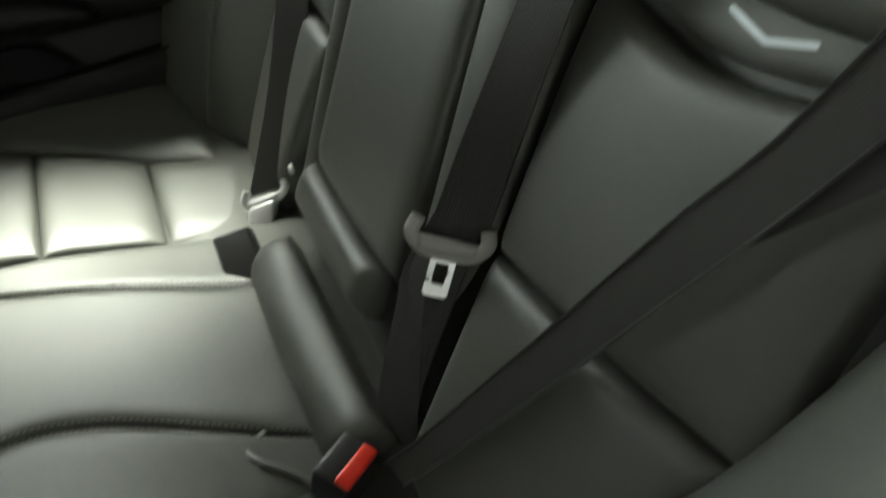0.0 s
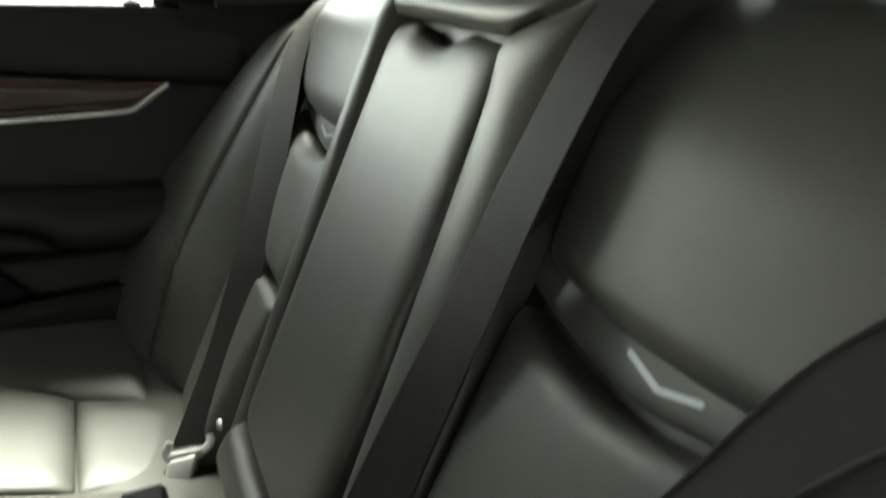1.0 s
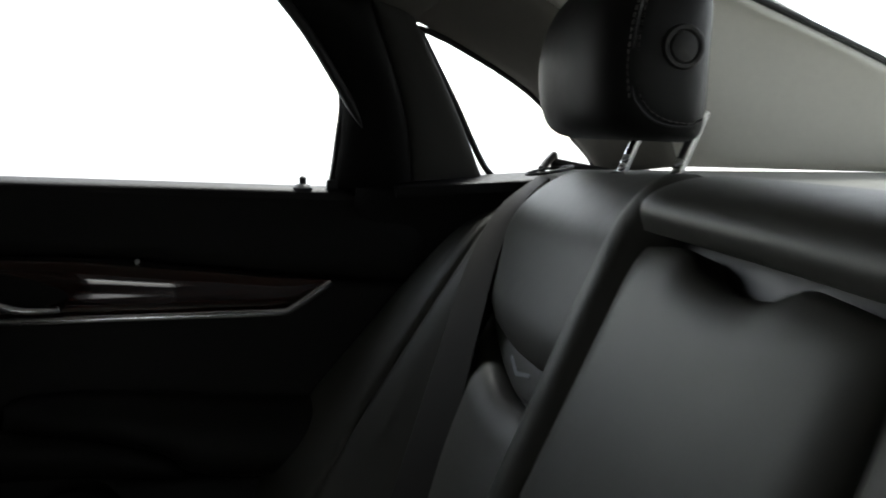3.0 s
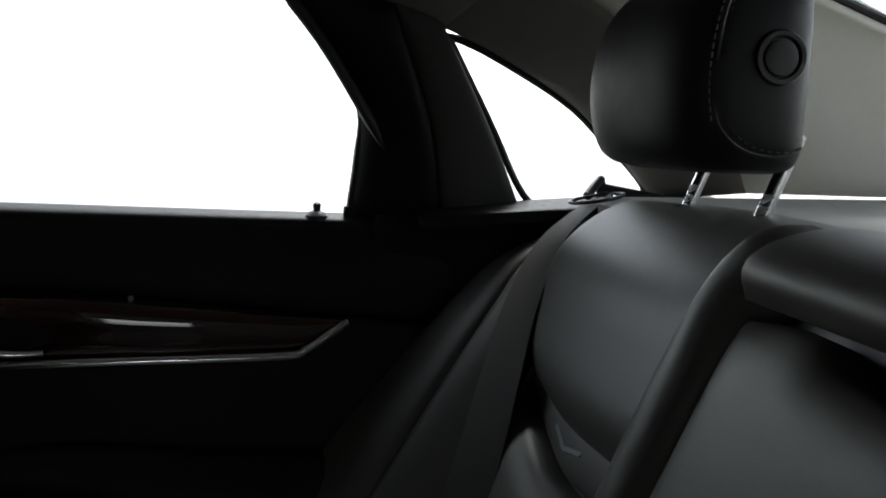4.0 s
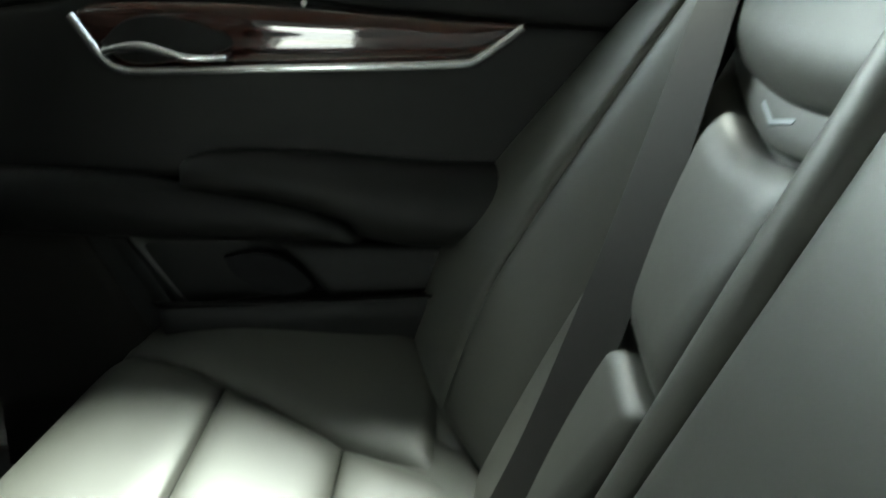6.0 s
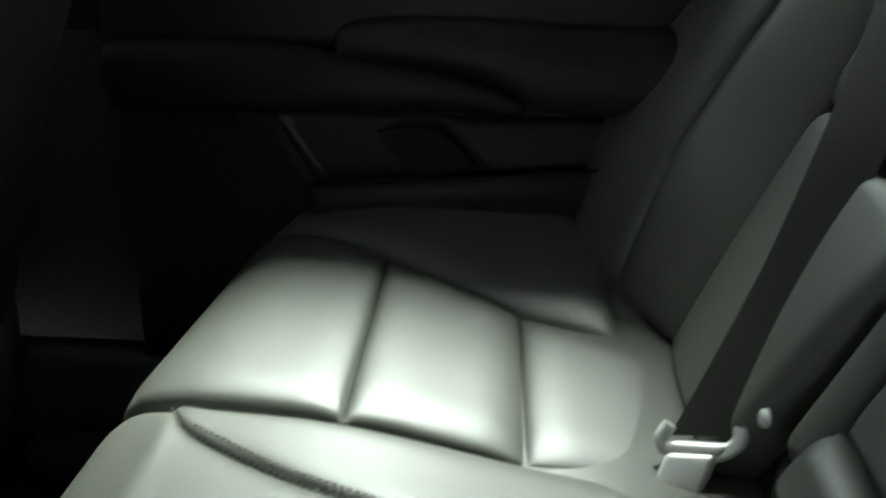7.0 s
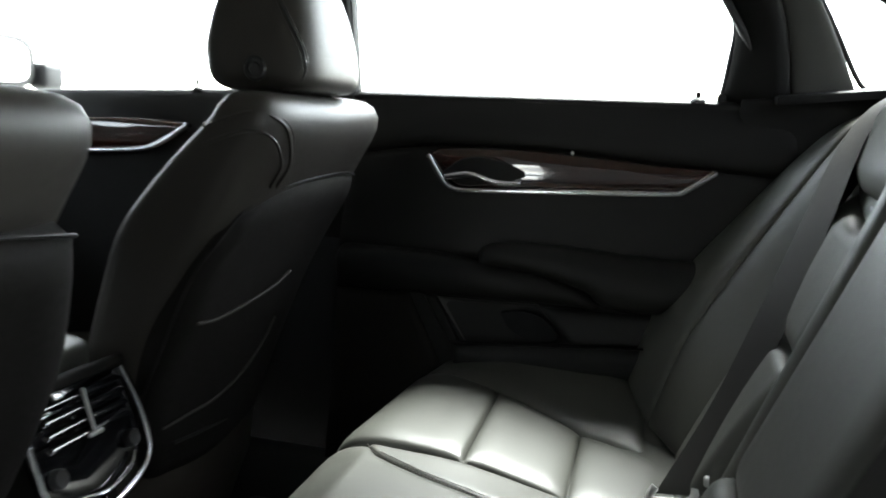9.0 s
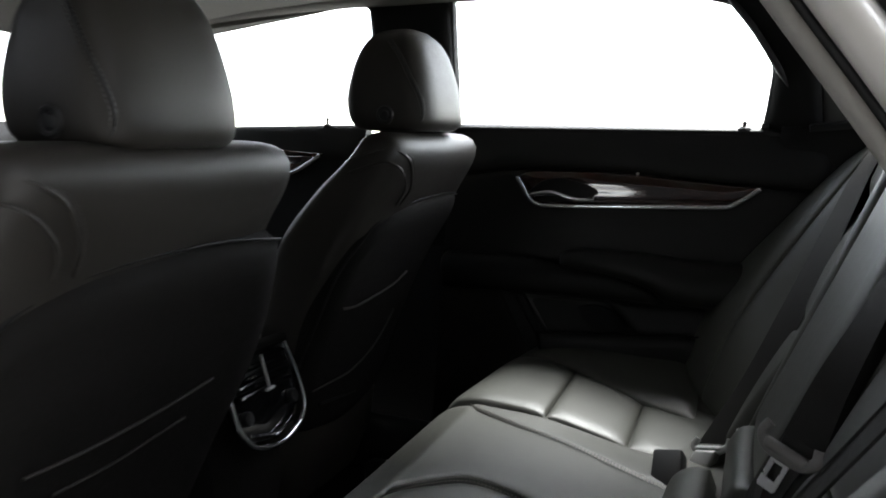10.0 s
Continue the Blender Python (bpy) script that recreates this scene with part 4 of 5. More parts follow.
def rear_door():
    d = thing("rear_door", (-0.30, 0.72, 0.08), "closed black rear car door with wood trim, chrome strip and armrest", "car door")
    q = lambda x, z, off=0.0: (x, door_panel_y(z) - off, z)
    # upper trim below the glass
    pad("upper_trim", [q(-0.70, 0.735), q(-0.52, 0.757), q(-0.30, 0.756), q(-0.18, 0.745), q(0.0, 0.730), q(0.12, 0.722)], [q(-0.70, 0.852), (-0.3, 0.722, 0.853), q(0.12, 0.842)], [q(-0.70, 0.79, 0.004)], [q(0.12, 0.79, 0.004)],
        LEATHER_DARK, d, puff=0.012, edge=0.03, thick=0.03, out=(0, -1, 0), nu=40, nv=16)
    pad("waist_rail", [(-0.70, 0.700, 0.846), (0.02, 0.700, 0.842)], [(-0.70, 0.735, 0.856), (0.02, 0.735, 0.850)], [], [], LEATHER_DARK, d, puff=0.006, edge=0.012, thick=0.02, out=(0, -1, 1), nu=30, nv=10)
    # middle insert
    pad("insert_panel", [q(-0.72, 0.545), q(-0.4, 0.545), q(0.0, 0.545)], [q(-0.70, 0.735), q(-0.52, 0.755), q(-0.30, 0.754), q(-0.18, 0.743), q(0.0, 0.728), q(0.12, 0.720)], [], [], LEATHER_DARK, d,
        puff=0.006, edge=0.02, thick=0.03, out=(0, -1, 0), nu=40, nv=20)
    # wood
    wood_low = [q(-0.532, 0.738, 0.008), q(-0.50, 0.692, 0.008), q(-0.46, 0.676, 0.008), q(-0.268, 0.682, 0.008), q(-0.075, 0.690, 0.008), q(-0.04, 0.707, 0.008), q(-0.012, 0.728, 0.008)]
    wood_top = [q(-0.532, 0.743, 0.008), q(-0.50, 0.752, 0.008), q(-0.40, 0.754, 0.008), q(-0.294, 0.750, 0.008), q(-0.186, 0.742, 0.008), q(-0.09, 0.735, 0.008), q(-0.012, 0.731, 0.008)]
    pad("wood_trim", wood_low, wood_top, [], [], WOOD, d, puff=0.009, edge=0.02, thick=0.02, out=(0, -1, 0), nu=60, nv=20, label="dark glossy wood trim")
    strip = [q(-0.536, 0.738, 0.016), q(-0.503, 0.690, 0.018), q(-0.482, 0.677, 0.018), q(-0.45, 0.675, 0.018), q(-0.268, 0.681, 0.018), q(-0.09, 0.687, 0.018), q(-0.06, 0.695, 0.018), q(-0.012, 0.728, 0.014)]
    tube("chrome_strip", strip, 0.0055, CHROME, d, "bright chrome strip", n=80, sides=10, up=(0, 1, 0), flat=0.8, taper=False)
    # door release: a dark bowl with a chrome lever
    bowl = [q(-0.505, 0.708, 0.019), q(-0.47, 0.734, 0.019), q(-0.42, 0.738, 0.019), q(-0.36, 0.722, 0.019), q(-0.345, 0.705, 0.019), q(-0.40, 0.690, 0.019), q(-0.47, 0.684, 0.019)]
    bowl_part = plate("release_bowl", spline(bowl + bowl[:1], 40)[:-1], 0.012, TRIM, d, "black release bowl", axis=(0, 1, 0))
    pad("release_lever", [q(-0.500, 0.694, 0.024), q(-0.45, 0.699, 0.030), q(-0.40, 0.689, 0.030), q(-0.352, 0.690, 0.026)], [q(-0.500, 0.704, 0.024), q(-0.45, 0.712, 0.032), q(-0.40, 0.699, 0.032), q(-0.352, 0.697, 0.026)], [], [],
        CHROME, bowl_part, puff=0.005, edge=0.006, thick=0.006, out=(0, -1, 0.5), nu=40, nv=8, label="chrome release lever")
    # bright steel dot modelled for a highlight on the wood's top edge
    lathe("wood_glint", [(0.0035, 0), (0.0035, 0.003), (0.002, 0.004)], Matrix.Translation((-0.264, 0.688, 0.752)) @ pose(0, 0, 0, 90, 0, 0), STEEL, d)
    # armrest, ledge
    pad("armrest", [(-0.42, 0.640, 0.543), (-0.30, 0.632, 0.528), (-0.22, 0.626, 0.508), (-0.19, 0.622, 0.487), (-0.10, 0.624, 0.478), (-0.02, 0.626, 0.50)],
        [(-0.43, 0.675, 0.556), (-0.37, 0.676, 0.574), (-0.26, 0.676, 0.574), (-0.10, 0.676, 0.568), (0.03, 0.676, 0.565)], [], [(0.01, 0.63, 0.545)], LEATHER_DARK, d, puff=0.025, edge=0.04, thick=0.03, out=(0, -1, 0.6), nu=44, nv=18)
    pad("ledge", [(-0.71, 0.648, 0.475), (-0.45, 0.640, 0.475), (-0.20, 0.640, 0.478)], [(-0.71, 0.676, 0.555), (-0.51, 0.668, 0.553), (-0.41, 0.655, 0.541), (-0.30, 0.645, 0.530), (-0.225, 0.636, 0.508), (-0.192, 0.632, 0.486)], [(-0.715, 0.65, 0.53)], [], TRIM, d,
        puff=0.020, edge=0.035, thick=0.03, out=(0, -1, 0.4), nu=40, nv=14)
    # lower door
    pad("lower_panel", [q(-0.74, 0.10), q(-0.05, 0.10)], [q(-0.71, 0.478, -0.004), q(-0.02, 0.478, -0.004)], [], [], TRIM, d, puff=0.004, edge=0.02, thick=0.03, out=(0, -1, 0), nu=20, nv=16)
    pad("speaker_grille", [q(-0.73, 0.20, 0.004), q(-0.44, 0.22, 0.004)], [q(-0.715, 0.466, 0.004), q(-0.565, 0.470, 0.004)], [], [], CLOTH, d, puff=0.006, edge=0.02, thick=0.02, out=(0, -1, 0), nu=16, nv=16)
    pad("pocket_strip", [q(-0.470, 0.360, 0.006), q(-0.448, 0.364, 0.006)], [q(-0.533, 0.470, 0.006), q(-0.508, 0.470, 0.006)], [], [], TRIM, d, puff=0.004, edge=0.006, thick=0.01, out=(0, -1, 0), nu=8, nv=14)
    pad("map_pocket", [(-0.46, 0.620, 0.385), (-0.24, 0.615, 0.404), (-0.11, 0.62, 0.412)], [(-0.46, 0.640, 0.10), (-0.24, 0.64, 0.10), (-0.08, 0.64, 0.10)], [], [], TRIM, d, puff=0.008, edge=0.015, thick=0.012, out=(0, -1, 0), nu=30, nv=16)
    pad("pocket_wall", [q(-0.506, 0.466, 0.002), q(-0.44, 0.37, 0.002)], [q(-0.31, 0.468, 0.002), q(-0.24, 0.40, 0.002)], [], [], PLASTIC, d, puff=-0.004, edge=0.03, thick=0.01, out=(0, -1, 0), nu=14, nv=14)
    pad("pocket_side", [(-0.305, 0.650, 0.468), (-0.06, 0.65, 0.470)], [(-0.242, 0.635, 0.402), (-0.10, 0.64, 0.410)], [], [], TRIM, d, puff=0.006, edge=0.02, thick=0.02, out=(0, -1, 0), nu=14, nv=10)
    hole = [(-0.374, 0.6335, 0.453), (-0.337, 0.6335, 0.460), (-0.298, 0.6335, 0.451), (-0.264, 0.6335, 0.419), (-0.281, 0.6335, 0.405), (-0.320, 0.6335, 0.404), (-0.360, 0.6335, 0.427)]
    plate("pocket_mouth", spline(hole + hole[:1], 40)[:-1], 0.01, CARPET, d, axis=(0, 1, 0), bevel=0.001)
    tube("pocket_rim", [(-0.47, 0.626, 0.390), (-0.36, 0.614, 0.400), (-0.24, 0.608, 0.408), (-0.10, 0.612, 0.418)], 0.003, TRIM, d, n=30, sides=10, flat=0.6)
    # lock pin
    base = Matrix.Translation((-0.052, 0.712, 0.850))
    pin = lathe("lock_pin", [(0.0045, 0.0), (0.0045, 0.010), (0.005, 0.013), (0.0048, 0.016), (0.002, 0.018)], base, PLASTIC, d, "black lock pin")
    lathe("lock_collar", [(0.0135, -0.004), (0.0135, 0.002), (0.010, 0.006), (0.005, 0.008)], base, PLASTIC, pin)
    block("glass_guide", (0.016, 0.012, 0.014), Matrix.Translation((-0.012, 0.716, 0.857)), RUBBER, d, bevel=0.003)
    # window frame
    g = lambda x, z, off=0.0: (x, side_glass(z) - off, z)
    fr = [g(-0.012, 0.852), g(-0.004, 0.92), g(-0.002, 0.982), g(-0.033, 1.035), g(-0.062, 1.078), g(-0.10, 1.104), g(-0.19, 1.118), g(-0.45, 1.137), g(-0.69, 1.137), g(-0.70, 1.0), g(-0.705, 0.852)]
    tube("window_seal", [*fr[:10]], 0.006, RUBBER, d, n=90, sides=8, up=(0, 1, 0.1))
    tube("front_seal", [fr[8], fr[9], fr[10]], 0.008, RUBBER, d, n=20, sides=8, up=(0, 1, 0.1))
    pane = part("window_pane", [g(-0.72, 0.83, -0.006), g(0.02, 0.83, -0.006), g(0.02, 0.99, -0.006), g(-0.09, 1.13, -0.006), g(-0.72, 1.15, -0.006)], [(0, 1, 2, 3, 4)], GLASS, d)
    pane.visible_shadow = False
    return d


rear_door()


def front_door():
    d = thing("front_door", (-1.4, 0.72, 0.08), "closed black front car door with wood and chrome trim", "car door")
    q = lambda x, z, off=0.0: (x, door_panel_y(z) - off, z)
    pad("upper_trim", [q(-1.85, 0.76), q(-0.95, 0.765)], [(-1.85, 0.72, 0.84), (-0.95, 0.72, 0.856)], [], [], LEATHER_DARK, d, puff=0.010, edge=0.03, thick=0.03, out=(0, -1, 0), nu=30, nv=12)
    pad("lower_panel", [q(-1.85, 0.10), q(-0.97, 0.10)], [q(-1.85, 0.76), q(-0.95, 0.765)], [], [], TRIM, d, puff=0.006, edge=0.03, thick=0.03, out=(0, -1, 0), nu=20, nv=20)
    pad("wood_trim", [q(-1.75, 0.70, 0.01), q(-1.2, 0.722, 0.01), q(-1.11, 0.745, 0.01), q(-1.06, 0.778, 0.01)], [q(-1.75, 0.77, 0.01), q(-1.4, 0.785, 0.01), q(-1.2, 0.79, 0.01), q(-1.06, 0.782, 0.01)], [], [], WOOD, d,
        puff=0.008, edge=0.02, thick=0.02, out=(0, -1, 0), nu=40, nv=12, label="dark glossy wood trim")
    tube("chrome_strip", [q(-1.75, 0.696, 0.016), q(-1.4, 0.712, 0.018), q(-1.2, 0.722, 0.018), q(-1.13, 0.737, 0.018), q(-1.065, 0.778, 0.014)], 0.006, CHROME, d, "bright chrome strip", n=50, up=(0, 1, 0), flat=0.8)
    base = Matrix.Translation((-1.061, 0.714, 0.853))
    pin = lathe("lock_pin", [(0.003, 0.0), (0.003, 0.010), (0.0042, 0.013), (0.0042, 0.018), (0.002, 0.021)], base, PLASTIC, d, "black lock pin")
    lathe("lock_collar", [(0.0115, -0.002), (0.0115, 0.002), (0.008, 0.005), (0.004, 0.006)], base, PLASTIC, pin)
    g = lambda x, z, off=0.0: (x, side_glass(z) - off, z)
    tube("window_seal", [g(-0.93, 0.852), g(-0.915, 1.02), g(-0.892, 1.085), g(-0.915, 1.14), g(-1.1, 1.145), g(-1.4, 1.11), g(-1.75, 0.98)], 0.007, RUBBER, d, n=60, sides=8, up=(0, 1, 0.1))
    pane = part("window_pane", [g(-1.9, 0.83, -0.006), g(-0.9, 0.83, -0.006), g(-0.88, 1.15, -0.006), g(-1.4, 1.13, -0.006), g(-1.8, 0.98, -0.006)], [(0, 1, 2, 3, 4)], GLASS, d)
    pane.visible_shadow = False
    return d


front_door()


def side_mirror():
    m = thing("side_mirror", (-1.70, 0.90, 0.85), "dark exterior side mirror on the front door", "mirror")
    rings = []
    for x, hy, hz in ((-1.76, 0.03, 0.03), (-1.75, 0.075, 0.05), (-1.70, 0.095, 0.062), (-1.66, 0.098, 0.064), (-1.655, 0.094, 0.060)):
        rings.append([(x, 0.808 + p[0], 0.915 + p[1]) for p in ring(0, 0, 0, hy, hz, 3.5, 32)])
    loft("housing", rings, RUBBER, m)
    plate("mirror_glass", [(-1.652, 0.800 + p[0], 0.916 + p[1]) for p in ring(0, 0, 0, 0.083, 0.052, 3.5, 32)], 0.003, CHROME, m, "silvered mirror glass", axis=(-1, 0, 0), bevel=0.001)
    block("foot", (0.06, 0.075, 0.065), Matrix.Translation((-1.66, 0.945, 0.885)), RUBBER, m, bevel=0.018)
    return m


side_mirror()


# ---- rear end of the centre console ----
def console():
    c = thing("centre_console", (-0.95, 0, 0.12), "black centre console with rear air vents in a chrome frame", "console")
    rings = []
    for x, hy, z0, z1 in ((-1.35, 0.10, 0.10, 0.44), (-1.0, 0.105, 0.10, 0.43), (-0.90, 0.105, 0.10, 0.425), (-0.850, 0.10, 0.11, 0.415)):
        rings.append([(x, p[0] + 0.06, (z0 + z1) / 2 + p[1]) for p in ring(0, 0, 0, hy, (z1 - z0) / 2, 6, 36)])
    loft("body", rings, CLOTH, c)
    rings = []
    for z, fx, bx, hy in ((0.405, -1.21, -0.885, 0.088), (0.43, -1.225, -0.870, 0.096), (0.462, -1.228, -0.866, 0.098), (0.478, -1.22, -0.872, 0.094), (0.485, -1.19, -0.895, 0.078)):
        rings.append(ring((fx + bx) / 2, 0.066, z, (bx - fx) / 2, hy, 6, 48))
    loft("armrest_lid", finer(rings, 16), LEATHER, c, "charcoal leather armrest lid")
    # the vent face leans: its foot stands further back than its top
    F = lambda y, v, out=0.0: (-0.84 + 0.28 * (0.46 - v) + out, y * 1.05 + 0.072, v - 0.02)
    u = [F(0.083, 0.462, 0.006), F(0.095, 0.40, 0.008), F(0.092, 0.345, 0.01), F(0.062, 0.315, 0.01), F(0.0, 0.300, 0.01), F(-0.062, 0.315, 0.01), F(-0.092, 0.345, 0.01), F(-0.096, 0.385, 0.009), F(-0.096, 0.415, 0.008)]
    tube("chrome_frame", u, 0.0055, CHROME, c, "bright chrome frame", n=80, sides=10, up=(1, 0, 0))
    face = [F(0.083, 0.47), F(0.092, 0.40), F(0.088, 0.347), F(0.060, 0.318), F(0, 0.304), F(-0.060, 0.318), F(-0.088, 0.347), F(-0.092, 0.40), F(-0.083, 0.47)]
    vent = plate("vent_face", face, 0.012, GLOSS, c, "gloss black vent face", axis=(-1, 0, 0))
    for k in range(4):
        z = 0.452 - 0.017 * k
        pad("vent_slat", [F(-0.074, z - 0.004, 0.012), F(0.074, z - 0.004, 0.012)], [F(-0.074, z + 0.003, 0.004), F(0.074, z + 0.003, 0.004)], [], [], GLOSS, vent, puff=0.002, edge=0.004, thick=0.003, out=(1, 0, 0.5), nu=16, nv=5)
    block("vent_divider", (0.006, 0.004, 0.065), Matrix.Translation(F(0, 0.427, 0.014)) @ pose(0, 0, 0, 0, -17, 0), SILVER, vent, bevel=0.001, segments=1)
    block("vent_tab", (0.006, 0.026, 0.006), Matrix.Translation(F(0.0, 0.398, 0.016)), SILVER, vent, bevel=0.002, segments=2)
    for y in (0.066, -0.066):
        turn = Matrix.Translation(F(y, 0.362, 0.002)) @ pose(0, 0, 0, 0, 90 - 17, 0)
        lathe("knob", [(0.013, 0), (0.013, 0.008), (0.011, 0.011), (0.008, 0.010)], turn, PLASTIC, vent)
    tube("tray_strip", [F(0.066, 0.345, 0.008), F(0.048, 0.330, 0.010), F(0, 0.320, 0.010), F(-0.048, 0.330, 0.010)], 0.003, CHROME, c, "chrome strip", n=30, sides=8, up=(1, 0, 0))
    tube("hood", [F(0.09, 0.468, 0.0), F(0.0, 0.472, 0.002), F(-0.09, 0.468, 0.0)], 0.009, CLOTH, c, n=20, sides=10)
    # two small bright steel blocks near the top of the vent face
    for y, z in ((-0.034, 0.458), (-0.060, 0.446)):
        block("bright_block", (0.005, 0.017, 0.010), Matrix.Translation(F(y, z, 0.006)) @ pose(0, 0, 0, 0, -35, 0), STEEL, c, bevel=0.002)
    return c


console()


# ---- seat belts ----
def webbing(name, left, right, parent, n=60, mat=None):
    return pad(name, left, right, [], [], mat or WEBBING, parent, puff=0.0, thick=0.0014, nu=n, nv=8)


def tongue(parent, at, along, across, mat=GREY, plate_len=0.055, size=0.84):
    """A belt tongue: a plastic crossbar with two ears and a steel plate with a slot."""
    a, w = v3(along) / np.linalg.norm(along), v3(across) / np.linalg.norm(across)
    nrm = np.cross(w, a)
    if nrm[0] > 0:
        nrm = -nrm
    P = lambda u, v, h=0.0: tuple(v3(at) + (w * u + a * v + nrm * h) * size)
    bar = tube("tongue_bar", [P(-0.034, -0.020), P(-0.037, -0.004), P(-0.024, 0.009), P(0.0, 0.011), P(0.024, 0.009), P(0.037, -0.004), P(0.034, -0.020)], 0.0075 * size, mat, parent, "moulded plastic tongue bar", n=40, sides=12, flat=0.7, up=tuple(nrm))
    pad("tongue_cover", [P(-0.030, -0.002, 0.004), P(0.030, -0.002, 0.004)], [P(-0.028, 0.012, 0.003), P(0.028, 0.012, 0.003)], [], [], mat, bar, puff=0.004, edge=0.008, thick=0.008, out=tuple(nrm), nu=16, nv=8)
    o = [P(-0.0125, 0.012), P(0.0125, 0.012), P(0.0125, plate_len), P(0.010, plate_len + 0.003), P(-0.010, plate_len + 0.003), P(-0.0125, plate_len)]
    i = [P(-0.0065, 0.022), P(0.0065, 0.022), P(0.0065, plate_len - 0.012), P(0.0055, plate_len - 0.010), P(-0.0055, plate_len - 0.010), P(-0.0065, plate_len - 0.012)]
    verts = [*o, *i] + [tuple(v3(p) - nrm * 0.0025) for p in o + i]
    m = 6
    faces = []
    for k in range(m):
        j = (k + 1) % m
        faces += [(k, j, m + j, m + k), (12 + k, 12 + m + k, 12 + m + j, 12 + j), (k, 12 + k, 12 + j, j), (m + k, m + j, 12 + m + j, 12 + m + k)]
    part("tongue_plate", verts, faces, STEEL, bar, "bright steel tongue plate", smooth=False)


def buckle(parent, at, along, across, size, mat, button):
    """A belt buckle: a moulded case with a press button at its mouth."""
    z, x = Vector(along).normalized(), Vector(across).normalized()
    y = z.cross(x).normalized()
    m = Matrix.Translation(at) @ Matrix((x, y, z)).transposed().to_4x4()
    case = block("case", size, m, mat, parent, bevel=0.005, taper=(0.94, 0.9))
    if button:
        block("button", (size[0] * 0.84, size[1] * 0.36, 0.016), m @ Matrix.Translation((0, -size[1] * 0.25, size[2] / 2 - 0.004)), RED, case, "red press button", bevel=0.003)


def belts():
    C, S = centre_back, side_back
    # middle belt, hanging from the shelf with its tongue parked
    b = thing("middle_seat_belt", (0.28, -0.22, 0.9), "black ribbed webbing belt with a grey tongue, hanging beside the armrest", "seat belt")
    L = [(0.31, -0.205, 0.915), (0.25, -0.206, 0.922), (0.198, -0.206, 0.902), (0.138, -0.206, 0.8), (0.105, -0.197, 0.716), (0.075, -0.19, 0.648), (0.049, -0.186, 0.592), (0.023, -0.174, 0.521)]
    R = [(0.31, -0.252, 0.915), (0.255, -0.253, 0.924), (0.2, -0.254, 0.9), (0.144, -0.253, 0.8), (0.113, -0.243, 0.711), (0.091, -0.229, 0.637), (0.074, -0.217, 0.576), (0.06, -0.2, 0.507)]
    webbing("webbing", L, R, b)
    tongue(b, (0.026, -0.196, 0.508), (-0.021, -0.006, -0.047), (0.051, -0.032, -0.016))
    L2 = [(0.024, -0.171, 0.521), (0.001, -0.147, 0.459), (-0.014, -0.154, 0.425), (-0.037, -0.168, 0.378), (-0.050, -0.179, 0.350), (-0.055, -0.190, 0.325)]
    R2 = [(0.06, -0.197, 0.506), (0.038, -0.205, 0.4865), (0.014, -0.205, 0.435), (-0.015, -0.209, 0.376), (-0.034, -0.225, 0.335), (-0.040, -0.235, 0.320)]
    webbing("lower_webbing", L2, R2, b, 30)
    # near outer belt, across the seat to the buckle with the red button
    n = thing("outer_seat_belt", (0.0, -0.24, 0.33), "dark webbing lap belt drawn across the seat back to a buckle", "seat belt", "outer seat belts")
    up = [(0.215, -0.60, 0.90), (0.195, -0.53, 0.86), (0.153, -0.461, 0.781), (0.110, -0.421, 0.689), (0.084, -0.390, 0.634), (0.047, -0.352, 0.556), (0.010, -0.311, 0.476), (-0.041, -0.257, 0.369), (-0.066, -0.228, 0.318)]
    lo = [(0.205, -0.64, 0.885), (0.182, -0.56, 0.835), (0.137, -0.487, 0.744), (0.097, -0.445, 0.662), (0.070, -0.414, 0.604), (0.030, -0.369, 0.518), (-0.002, -0.333, 0.451), (-0.042, -0.285, 0.365), (-0.060, -0.262, 0.325)]
    webbing("webbing", up, lo, n, mat=WEBBING_WORN)
    tube("sewn_edge", [tuple(v3(p) + v3((-0.001, 0, 0))) for p in lo[1:]], 0.0011, WEBBING, n, n=60, sides=6)
    tube("sewn_edge", [tuple(v3(p) + v3((-0.001, 0, 0))) for p in up[1:]], 0.0011, WEBBING, n, n=60, sides=6)
    # far outer belt
    f = thing("outer_seat_belt", (0.0, 0.24, 0.33), "grey-black webbing lap belt fastened in a silver buckle", "seat belt", "outer seat belts")
    mid = [(0.276, 0.632, 0.890), (0.205, 0.575, 0.846), (0.158, 0.515, 0.785), (0.121, 0.450, 0.71), (0.090, 0.400, 0.64), (0.050, 0.345, 0.55), (0.000, 0.292, 0.44), (-0.060, 0.240, 0.334)]
    l, r = [], []
    for i, p in enumerate(mid):
        k = i / (len(mid) - 1)
        w = v3((0.016, -0.045, 0.012)) * (1 - k) + v3((0.048, -0.016, 0.012)) * k
        w *= 0.025 / np.linalg.norm(w)
        l.append(tuple(v3(p) - w)), r.append(tuple(v3(p) + w))
    webbing("webbing", l, r, f, mat=WEBBING_WORN)
    tongue(f, (-0.064, 0.238, 0.328), (-0.35, -0.42, -0.85), (0.048, -0.016, 0.012), SILVER, 0.03, 0.78)
    # buckles
    k = thing("belt_buckle", (-0.06, 0.235, 0.30), "silver-grey belt buckle with the tongue inserted", "buckle", "buckles")
    buckle(k, (-0.079, 0.222, 0.291), (0.35, 0.42, 0.85), (0.048, -0.016, 0.012), (0.040, 0.026, 0.070), SILVER, False)
    k2 = thing("belt_buckle", (-0.13, 0.20, 0.29), "black belt buckle lying on the seat", "buckle", "buckles")
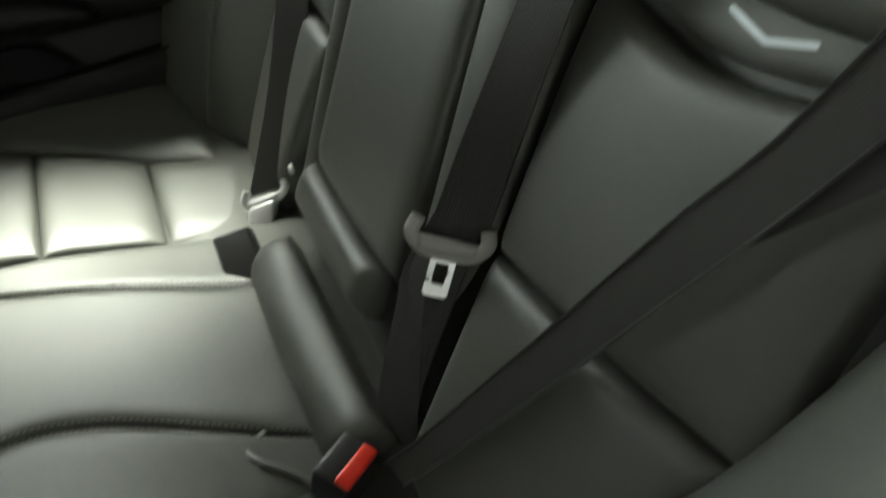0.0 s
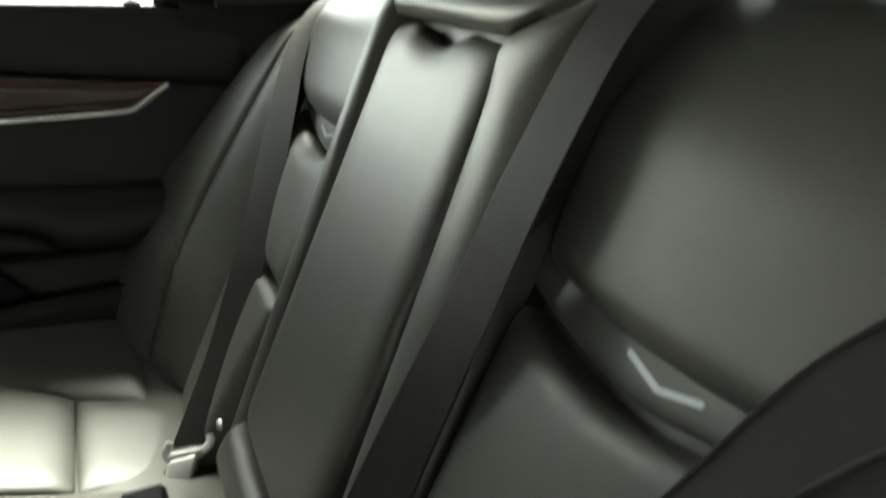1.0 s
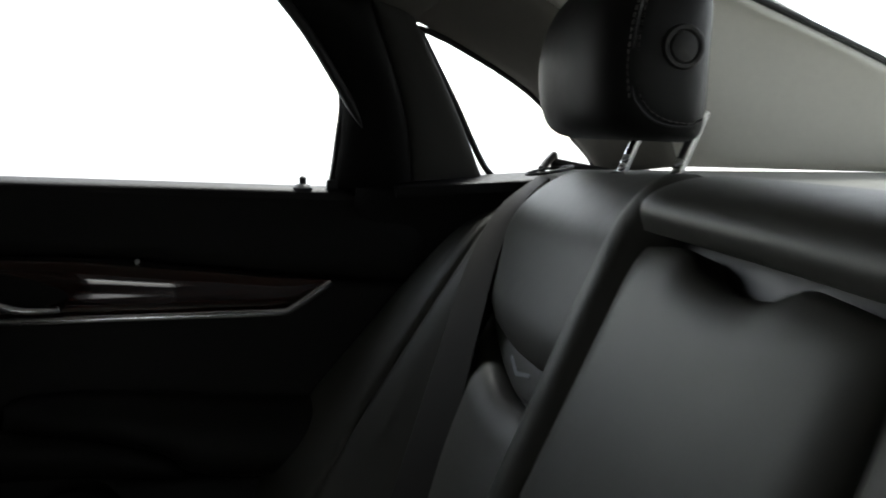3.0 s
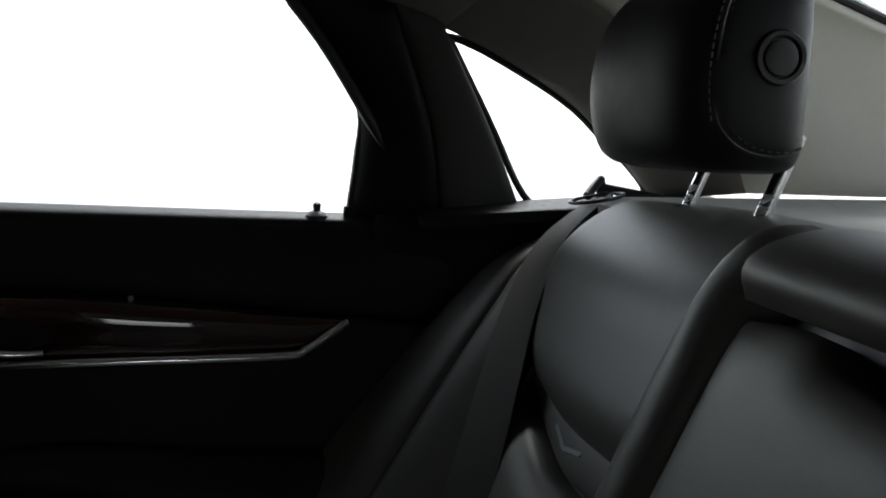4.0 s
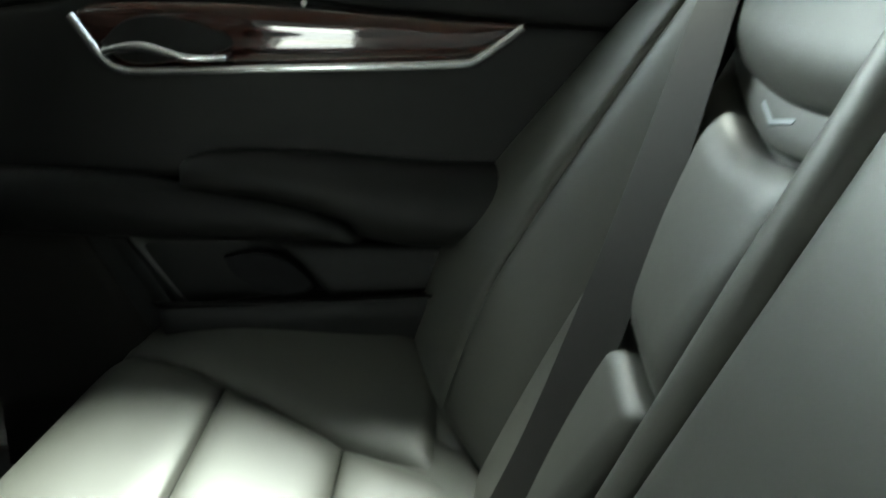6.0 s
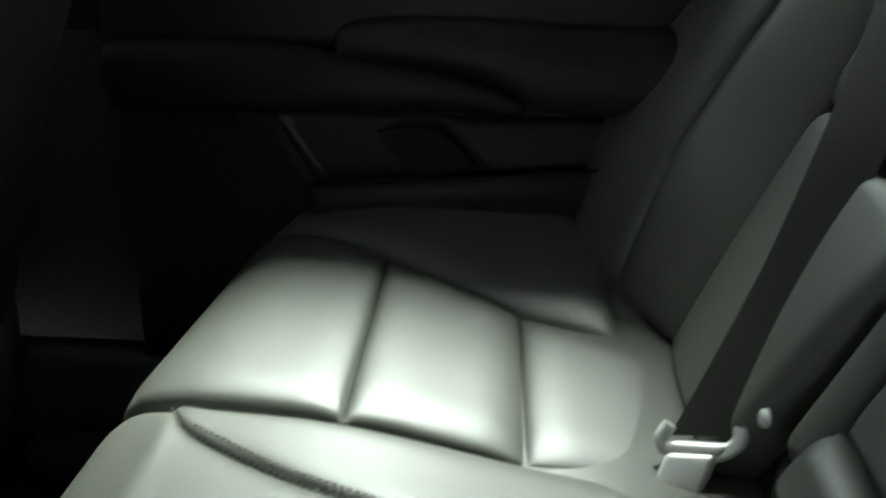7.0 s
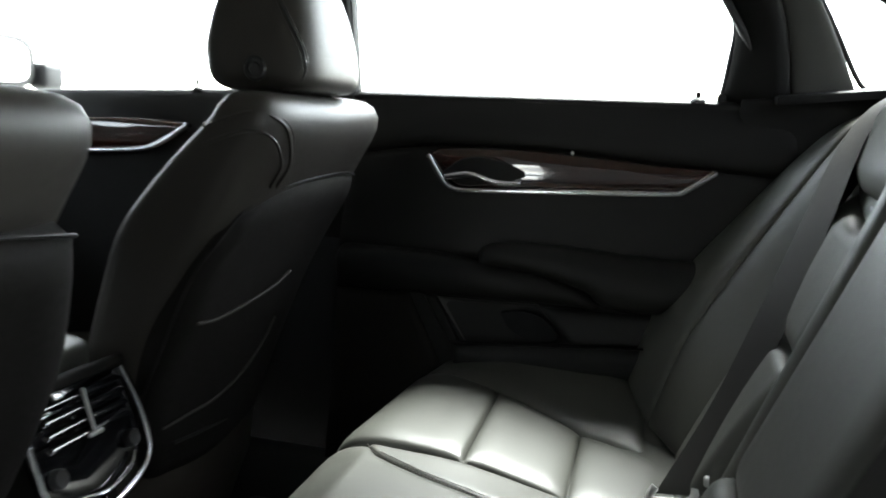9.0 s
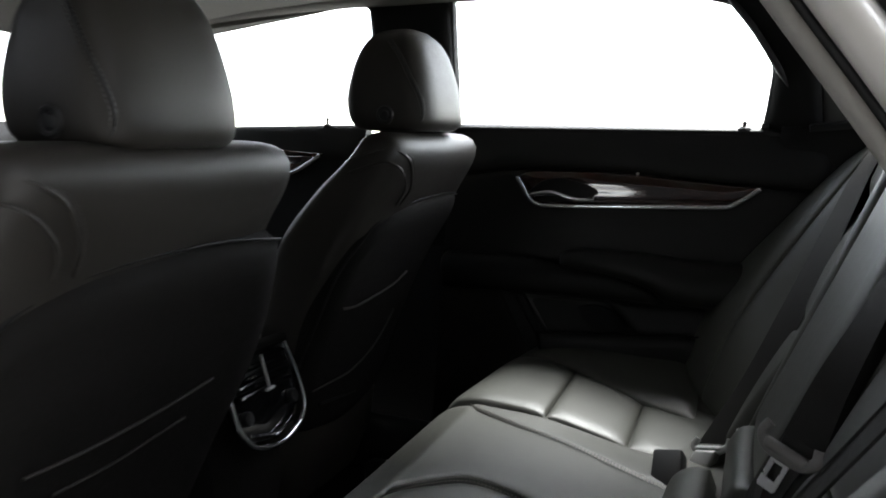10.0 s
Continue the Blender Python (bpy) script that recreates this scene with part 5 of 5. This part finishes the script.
    buckle(k2, (-0.118, 0.128, 0.314), (-0.05, 0.80, 0.60), (0.048, -0.010, 0.012), (0.050, 0.030, 0.084), PLASTIC, False)
    k3 = thing("belt_buckle", (-0.08, -0.235, 0.30), "black belt buckle with a red press button", "buckle", "buckles")
    buckle(k3, (-0.1025, -0.2185, 0.3085), (0.15, -0.20, 0.95), (0.042, 0.0295, -0.0005), (0.054, 0.043, 0.064), PLASTIC, True)
    # belt guides on the shelf
    for sg in (1, -1):
        gd = thing("belt_guide", (0.30, sg * 0.63, 0.895), "black plastic belt guide on the seat shoulder", "belt guide", "belt guides")
        tube("hook", [(0.262, sg * 0.634, 0.890), (0.272, sg * 0.645, 0.899), (0.282, sg * 0.656, 0.906), (0.288, sg * 0.663, 0.907), (0.289, sg * 0.664, 0.880)], 0.0055, PLASTIC, gd, n=30, sides=10)
        tube("arm", [(0.289, sg * 0.663, 0.899), (0.32, sg * 0.655, 0.894), (0.36, sg * 0.64, 0.888)], 0.006, PLASTIC, gd, n=16, sides=10)
        loop = [(0.262 + 0.030 * math.cos(a), sg * (0.600 + 0.026 * math.sin(a)), 0.8905 + 0.006 * math.cos(a)) for a in np.linspace(0, 2 * math.pi, 33)[:-1]]
        tube("bezel", loop, 0.0022, PLASTIC, gd, closed=True, sides=6)
    # screw caps on the side of the armrest hinge
    for x, y, z in ((-0.02, 0.227, 0.364), (-0.02, 0.176, 0.313)):
        cap = thing("screw_cap", (x, y, z), "small silver screw cap by the armrest hinge", "screw cap", "screw caps")
        lathe("cap", [(0.007, 0), (0.007, 0.004), (0.005, 0.006)], Matrix.Translation((x, y, z)) @ pose(0, 0, 0, 0, -90, 0), SILVER, cap)


belts()


# ---- near door opening ----
def near_frame():
    """The rear edge of the open near doorway: a soft trim roll, the painted flange and its weatherstrip, falling to the rear."""
    fr = thing("door_opening_frame", (0.1, -0.70, 0.7), "silver painted door opening edge with a soft grey trim roll", "door frame")

    def line(off, y):
        return [(x + 0.80 * off, y - 0.10 * (z - 0.85), z + 0.60 * off) for x, z in ((-0.25, 1.120), (-0.17, 1.062), (-0.09, 0.970), (-0.027, 0.886), (0.024, 0.818), (0.08, 0.735), (0.16, 0.60))]
    tube("trim_roll", line(0.004, -0.700), 0.0042, LINER, fr, "soft grey trim roll", n=70, sides=14)
    # black tube that stands for the shade in the gap behind the roll
    tube("gap_shade", line(0.0108, -0.694), 0.0035, RUBBER, fr, n=50, sides=10)
    tube("flange", line(0.0215, -0.702), 0.0098, PAINT, fr, "silver painted flange", n=70, sides=16)
    tube("weatherstrip", line(0.040, -0.700), 0.0095, RUBBER, fr, "black rubber weatherstrip", n=70, sides=14)
    pad("pillar_skin", line(0.049, -0.704), line(0.20, -0.715), [], [], PLASTIC, fr, puff=0.010, edge=0.02, thick=0.02, out=(-0.5, -1, 0), nu=40, nv=12)
    return fr


near_frame()
